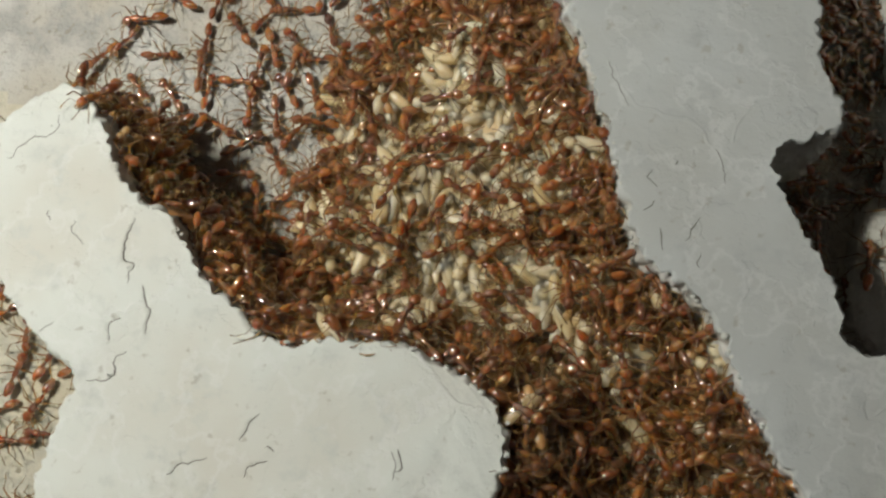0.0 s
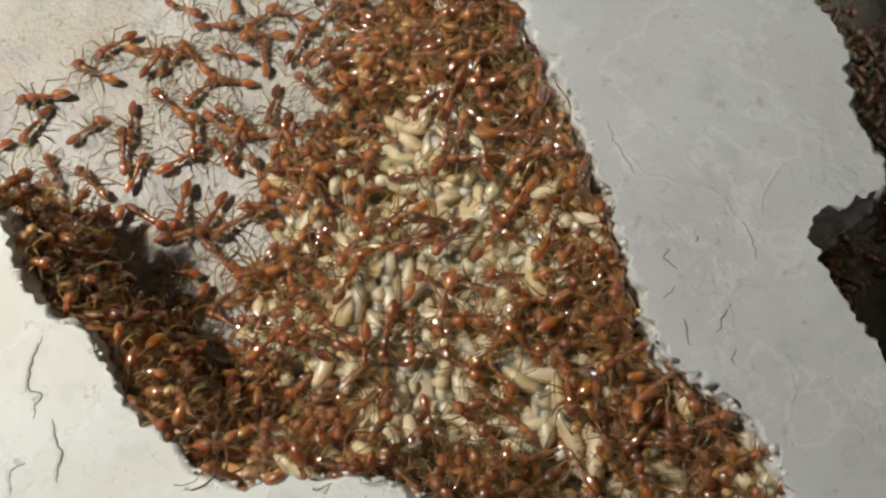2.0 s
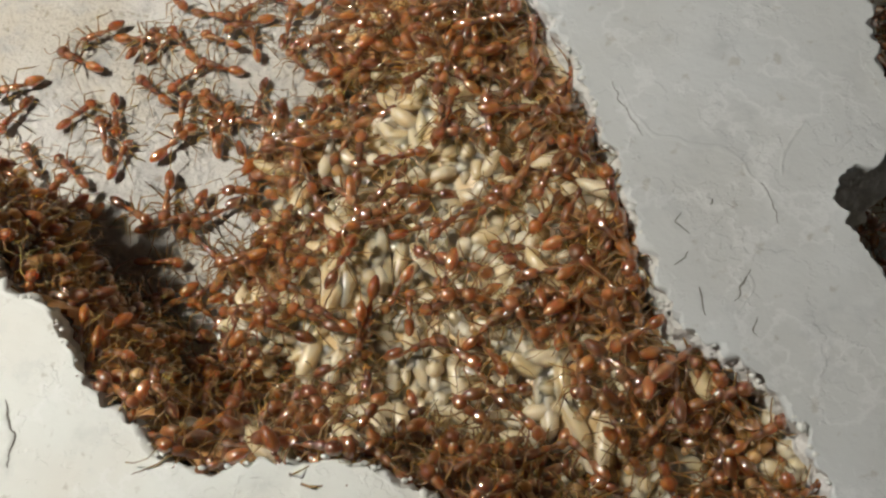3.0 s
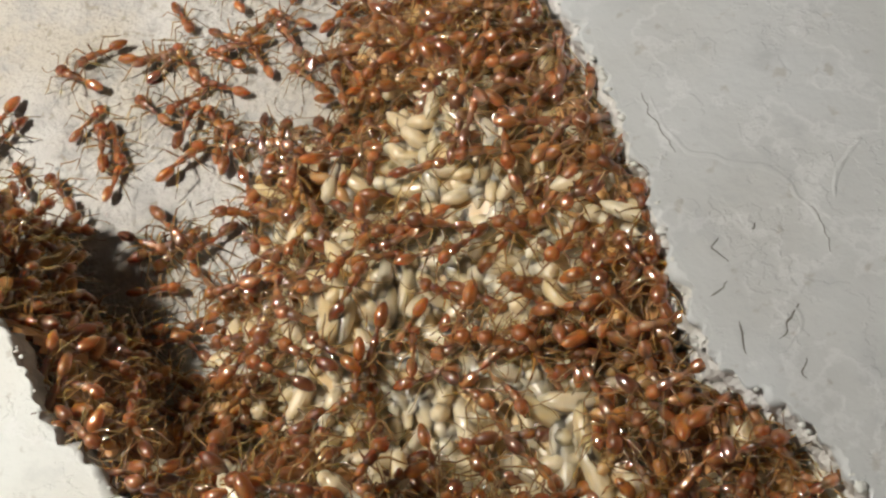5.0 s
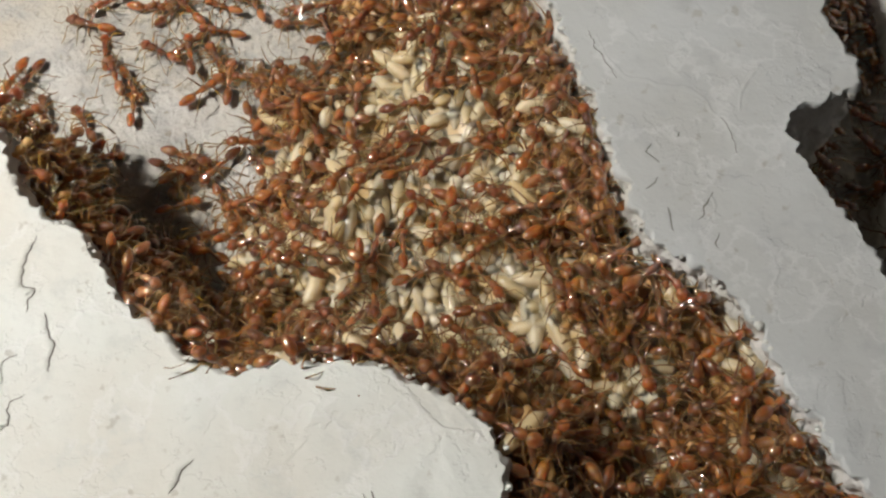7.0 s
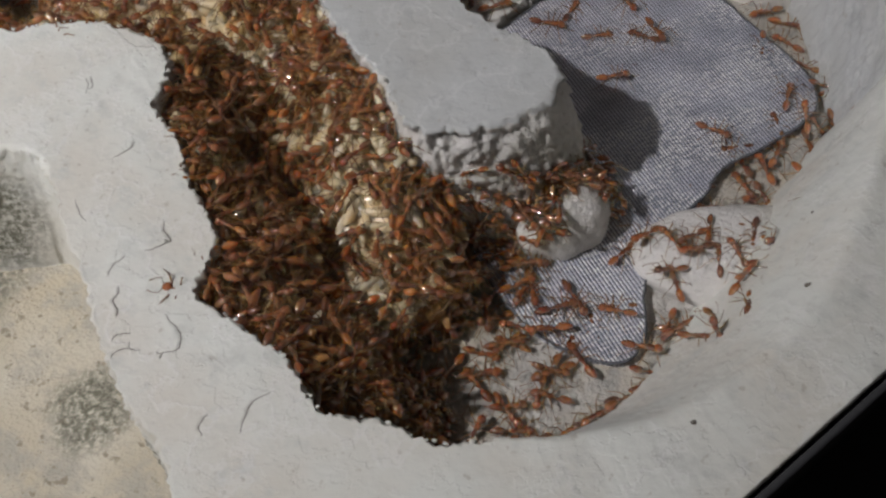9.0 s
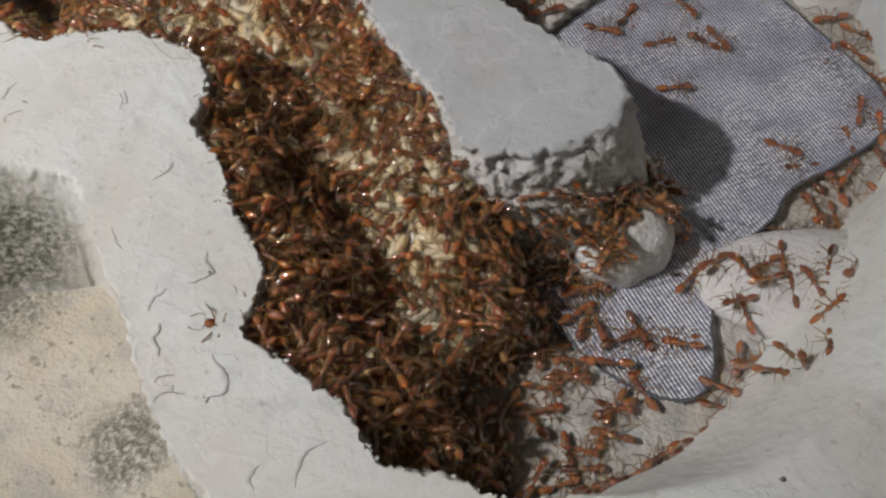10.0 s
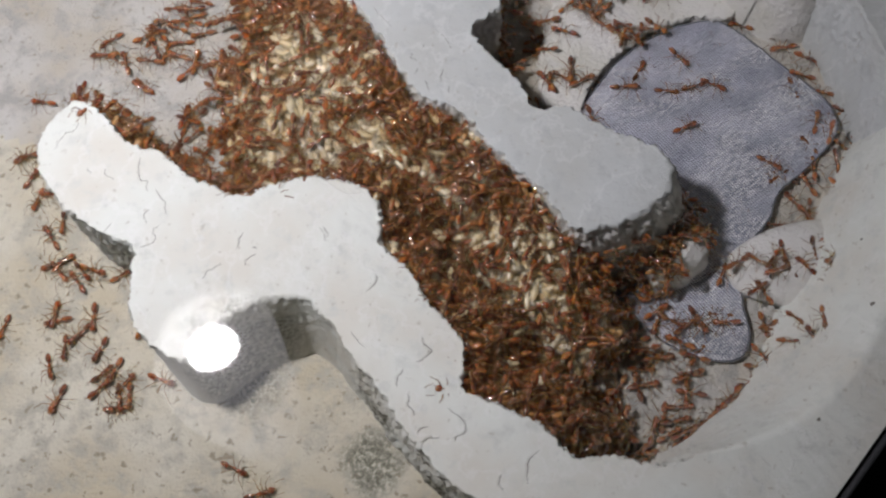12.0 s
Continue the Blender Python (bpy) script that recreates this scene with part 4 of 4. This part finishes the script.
# ---- crumbs along the broken edges ----
def crumbs():
    r = random.Random(21)
    verts, faces = [], []
    lines = [spline(edge, 0.15, False)[:, :2] for edge in (WEST, ISLE_EDGE)]
    for line in lines:
        tang = np.gradient(line, axis=0)
        for _ in range(int(len(line) * 0.25)):
            i = r.randrange(len(line))
            (x, y), (tx, ty) = line[i], tang[i] / (np.linalg.norm(tang[i]) + 1e-9)
            off, size = r.gauss(0.0, 0.09), r.uniform(0.05, 0.15) * r.choice((1, 1, 1.6))
            v, f = ball((0, 0, 0), (size, size * r.uniform(0.6, 1.0), size * 0.7), 6, 4)
            v = [Vector(p) * (1 + 0.35 * noise.noise(Vector(p) * 9 + Vector((i, 0, 0)))) for p in v]
            faces += [tuple(k + len(verts) for k in face) for face in f]
            verts += [(p.x + x - ty * off, p.y + y + tx * off, p.z - 0.12 + 0.1 * r.random()) for p in v]
    tagged(solid("plaster_crumbs", verts, faces, PLASTER), "white plaster crumbs along the broken wall edges", "crumbs", kind="stuff")


crumbs()


# ---- cracks in the plaster skin ----
def crack(points, width, parent):
    line = spline(points, 0.12, False)
    tang = np.gradient(line, axis=0)
    line = line + [(0.22 * noise.noise(Vector((x * 1.5, y * 1.5, 3))) + 0.09 * noise.noise(Vector((x * 4.0, y * 4.0, 5))), 0.22 * noise.noise(Vector((x * 1.5, y * 1.5, 9))) + 0.09 * noise.noise(Vector((x * 4.0, y * 4.0, 7)))) for x, y in line]
    n = len(line)
    norm = np.c_[-tang[:, 1], tang[:, 0]] / (np.linalg.norm(tang, axis=1)[:, None] + 1e-9)
    verts, faces = [], []
    for i, ((x, y), (nx, ny)) in enumerate(zip(line, norm)):
        u = i / max(1, n - 1)
        w = 0.62 * width * (0.25 + 0.75 * max(0.0, math.sin(math.pi * u)) ** 0.6) * (0.7 + 0.6 * abs(noise.noise(Vector((x * 2, y * 2, 1)))))
        verts += [(x + nx * w, y + ny * w, 0.012), (x, y, 0.02), (x - nx * w, y - ny * w, 0.012)]
    for i in range(n - 1):
        a = 3 * i
        faces += [(a, a + 3, a + 4, a + 1), (a + 1, a + 4, a + 5, a + 2)]
    lips, flats = [], []
    for i, ((x, y), (nx, ny)) in enumerate(zip(line, norm)):
        u = max(0.0, math.sin(math.pi * i / max(1, n - 1))) ** 0.5
        side = -1 if nx > 0 else 1
        rise = 0.06 * u * clamp((width - 0.055) / 0.04) * (0.6 + 0.8 * abs(noise.noise(Vector((x * 1.3, y * 1.3, 5)))))
        far = 0.3 + 0.35 * u
        lips += [(x + side * nx * d, y + side * ny * d, z) for d, z in ((far, 0.004), (far * 0.5, rise * 0.45), (0.05, rise), (0.02, 0.015))]
    for i in range(n - 1):
        flats += [(4 * i + k, 4 * i + 4 + k, 4 * i + 5 + k, 4 * i + 1 + k) for k in range(3)]
    solid("flake_lip", lips, flats, parent.data.materials[0], parent)
    return solid("crack", verts, faces, CRACK, parent)


wall_w, wall_m = bpy.data.objects["wall_west"], bpy.data.objects["wall_middle"]
crack([(-19.3, 8.1), (-19.5, 7.0), (-19.5, 5.8), (-18.9, 5.4), (-19.1, 4.4)], 0.10, wall_w)
crack([(-18.1, 4.4), (-17.8, 3.6), (-17.4, 2.7), (-17.5, 1.7)], 0.10, wall_w)
crack([(-18.9, 2.3), (-19.6, 2.0), (-19.3, 1.1)], 0.09, wall_w)
crack([(-18.2, 0.7), (-18.9, 0.1), (-18.8, -0.9), (-20.2, -1.2)], 0.08, wall_w)
crack([(-10.5, -1.8), (-10.9, -2.5), (-11.2, -3.3)], 0.10, wall_w)
crack([(-12.8, -4.4), (-13.8, -4.8), (-14.8, -5.5)], 0.09, wall_w)
crack([(-9.5, -4.2), (-10.5, -4.5), (-10.7, -5.1)], 0.09, wall_w)
crack([(-2.8, -2.8), (-2.6, -3.5), (-2.9, -3.9)], 0.08, wall_w)
crack([(-22.7, 1.9), (-23.0, 1.6), (-23.4, 1.1)], 0.07, wall_w)
crack([(-25.1, 13.7), (-25.0, 12.7), (-26.3, 12.2), (-27.1, 11.4), (-27.6, 10.7)], 0.07, wall_w)
crack([(-22.9, 7.8), (-22.6, 6.8), (-22.1, 6.2)], 0.06, wall_w)
crack([(-24.3, 8.1), (-24.3, 7.3)], 0.06, wall_w)
crack([(-9.8, -3.4), (-9.4, -3.6)], 0.10, wall_w)
crack([(1.2, -8.6), (0.9, -9.5), (0.1, -9.9)], 0.10, wall_w)
crack([(4.1, -15.2), (4.4, -15.9), (4.8, -16.7), (4.1, -17.1), (3.3, -17.3)], 0.11, wall_w)
crack([(2.1, -17.7), (1.5, -18.3), (1.1, -19.2)], 0.10, wall_w)
crack([(2.0, -19.9), (1.9, -20.8), (2.2, -22.1)], 0.10, wall_w)
crack([(5.3, -22.0), (6.0, -22.8), (6.4, -23.6), (6.0, -24.6), (5.2, -24.7)], 0.10, wall_w)
crack([(3.3, -23.3), (2.4, -23.4), (2.3, -23.8)], 0.10, wall_w)
crack([(4.0, -24.4), (2.9, -24.4), (2.3, -24.8)], 0.09, wall_w)
crack([(-2.0, -13.3), (-1.6, -14.3), (-1.0, -15.1)], 0.07, wall_w)
crack([(-3.1, -2.9), (-2.8, -4.3)], 0.07, wall_w)
crack([(12.4, -27.3), (11.3, -27.9), (10.9, -28.9), (10.7, -29.8)], 0.10, wall_w)
crack([(8.8, -28.5), (8.4, -29.2), (8.5, -30.0)], 0.09, wall_w)
crack([(1.3, -8.4), (1.1, -9.2), (0.2, -9.7)], 0.05, wall_w)
crack([(6.0, 19.9), (6.4, 19.0), (6.9, 18.1), (7.4, 17.3)], 0.06, wall_m)
crack([(12.1, 15.2), (12.7, 14.4), (12.8, 13.3)], 0.05, wall_m)
crack([(8.9, 13.7), (8.7, 13.3), (9.2, 12.8)], 0.08, wall_m)
crack([(9.2, 12.0), (9.1, 11.7), (8.6, 11.4)], 0.08, wall_m)
crack([(11.7, 11.3), (11.2, 10.6), (10.9, 9.9)], 0.08, wall_m)
crack([(11.8, 9.4), (11.6, 8.9), (11.8, 8.5)], 0.08, wall_m)
crack([(9.6, 10.5), (9.8, 9.4)], 0.08, wall_m)
crack([(10.2, 14.5), (10.0, 14.2)], 0.08, wall_m)



def ridge(points, width, parent):
    """A low white wrinkle of the plaster skin."""
    line = spline(points, 0.15, False)
    tang = np.gradient(line, axis=0)
    norm = np.c_[-tang[:, 1], tang[:, 0]] / (np.linalg.norm(tang, axis=1)[:, None] + 1e-9)
    line = line + [(0.3 * noise.noise(Vector((x * 0.9, y * 0.9, 3))), 0.3 * noise.noise(Vector((x * 0.9, y * 0.9, 9)))) for x, y in line]
    verts, faces = [], []
    for i, ((x, y), (nx, ny)) in enumerate(zip(line, norm)):
        fade = max(0.0, math.sin(math.pi * (0.02 + 0.96 * i / (len(line) - 1)))) ** 0.5
        w = 0.5 * width * fade * (0.7 + 0.8 * abs(noise.noise(Vector((x * 1.1, y * 1.1, 1)))))
        h = 0.05 * fade * (0.4 + abs(noise.noise(Vector((x * 1.6, y * 1.6, 6)))))
        verts += [(x + nx * w * k, y + ny * w * k, 0.004 + h * z) for k, z in ((1, -0.2), (0.5, 0.6), (0.05, 1), (-0.4, 0.5), (-0.9, -0.2))]
    for i in range(len(line) - 1):
        faces += [(5 * i + k, 5 * i + 5 + k, 5 * i + 6 + k, 5 * i + 1 + k) for k in range(4)]
    return solid("ridge", verts, faces, PLASTER_DIM, parent)


ridge([(20.86, 1.9), (21.92, 2.34), (23.04, 1.53)], 0.30, wall_m)
ridge([(22.67, -2.38), (23.44, -2.1), (23.96, -2.64)], 0.30, wall_m)
ridge([(6.39, 19.9), (7.23, 17.81), (8.92, 17.02), (10.93, 16.64), (11.88, 15.58), (12.8, 14.17)], 0.35, wall_m)
ridge([(14.21, 18.27), (13.38, 17.11), (13.05, 15.63)], 0.30, wall_m)
ridge([(11.05, 11.6), (11.64, 10.61), (11.11, 9.42)], 0.25, wall_m)


# ---- what moves ----
def motions():
    walk(lamp, LAMP_ROWS)
    r = random.Random(5)
    for ob, x, y, z, yaw, tip, lean, restless in MOVERS:
        rows, t = [], 0.0
        scale = ob.scale[0]
        pace = restless * r.choice((0.15, 0.4, 1.0))
        px, py, a = x, y, yaw
        for k in range(7):
            rows.append((2.0 * k, at(px, py, z, math.degrees(lean), math.degrees(tip), math.degrees(a))))
            a += r.uniform(-0.35, 0.35) * (0.4 + pace)
            px, py = px + 0.8 * pace * math.cos(a) * r.random(), py + 0.8 * pace * math.sin(a) * r.random()
        walk(ob, rows)
    for k, ob in enumerate(CROWDS):
        sway = 0.05 if k < 4 else 0.22
        walk(ob, [(0.5 * i, at(r.gauss(0, sway), r.gauss(0, sway), r.uniform(-0.06, 0.02), 0, 0, r.gauss(0, 0.8 * sway))) for i in range(25)])
    for ob, *_ in MOVERS[::9]:
        for limb in ob.children:
            if limb.name.split(".")[0] in ("leg", "antenna"):
                hx, hy, hz = limb.location
                swing = r.uniform(8, 16)
                walk(limb, [(0.5 * k, pose(hx, hy, hz, 0, 0, swing * math.sin(2.3 * k + hx * 4000))) for k in range(25)])


motions()
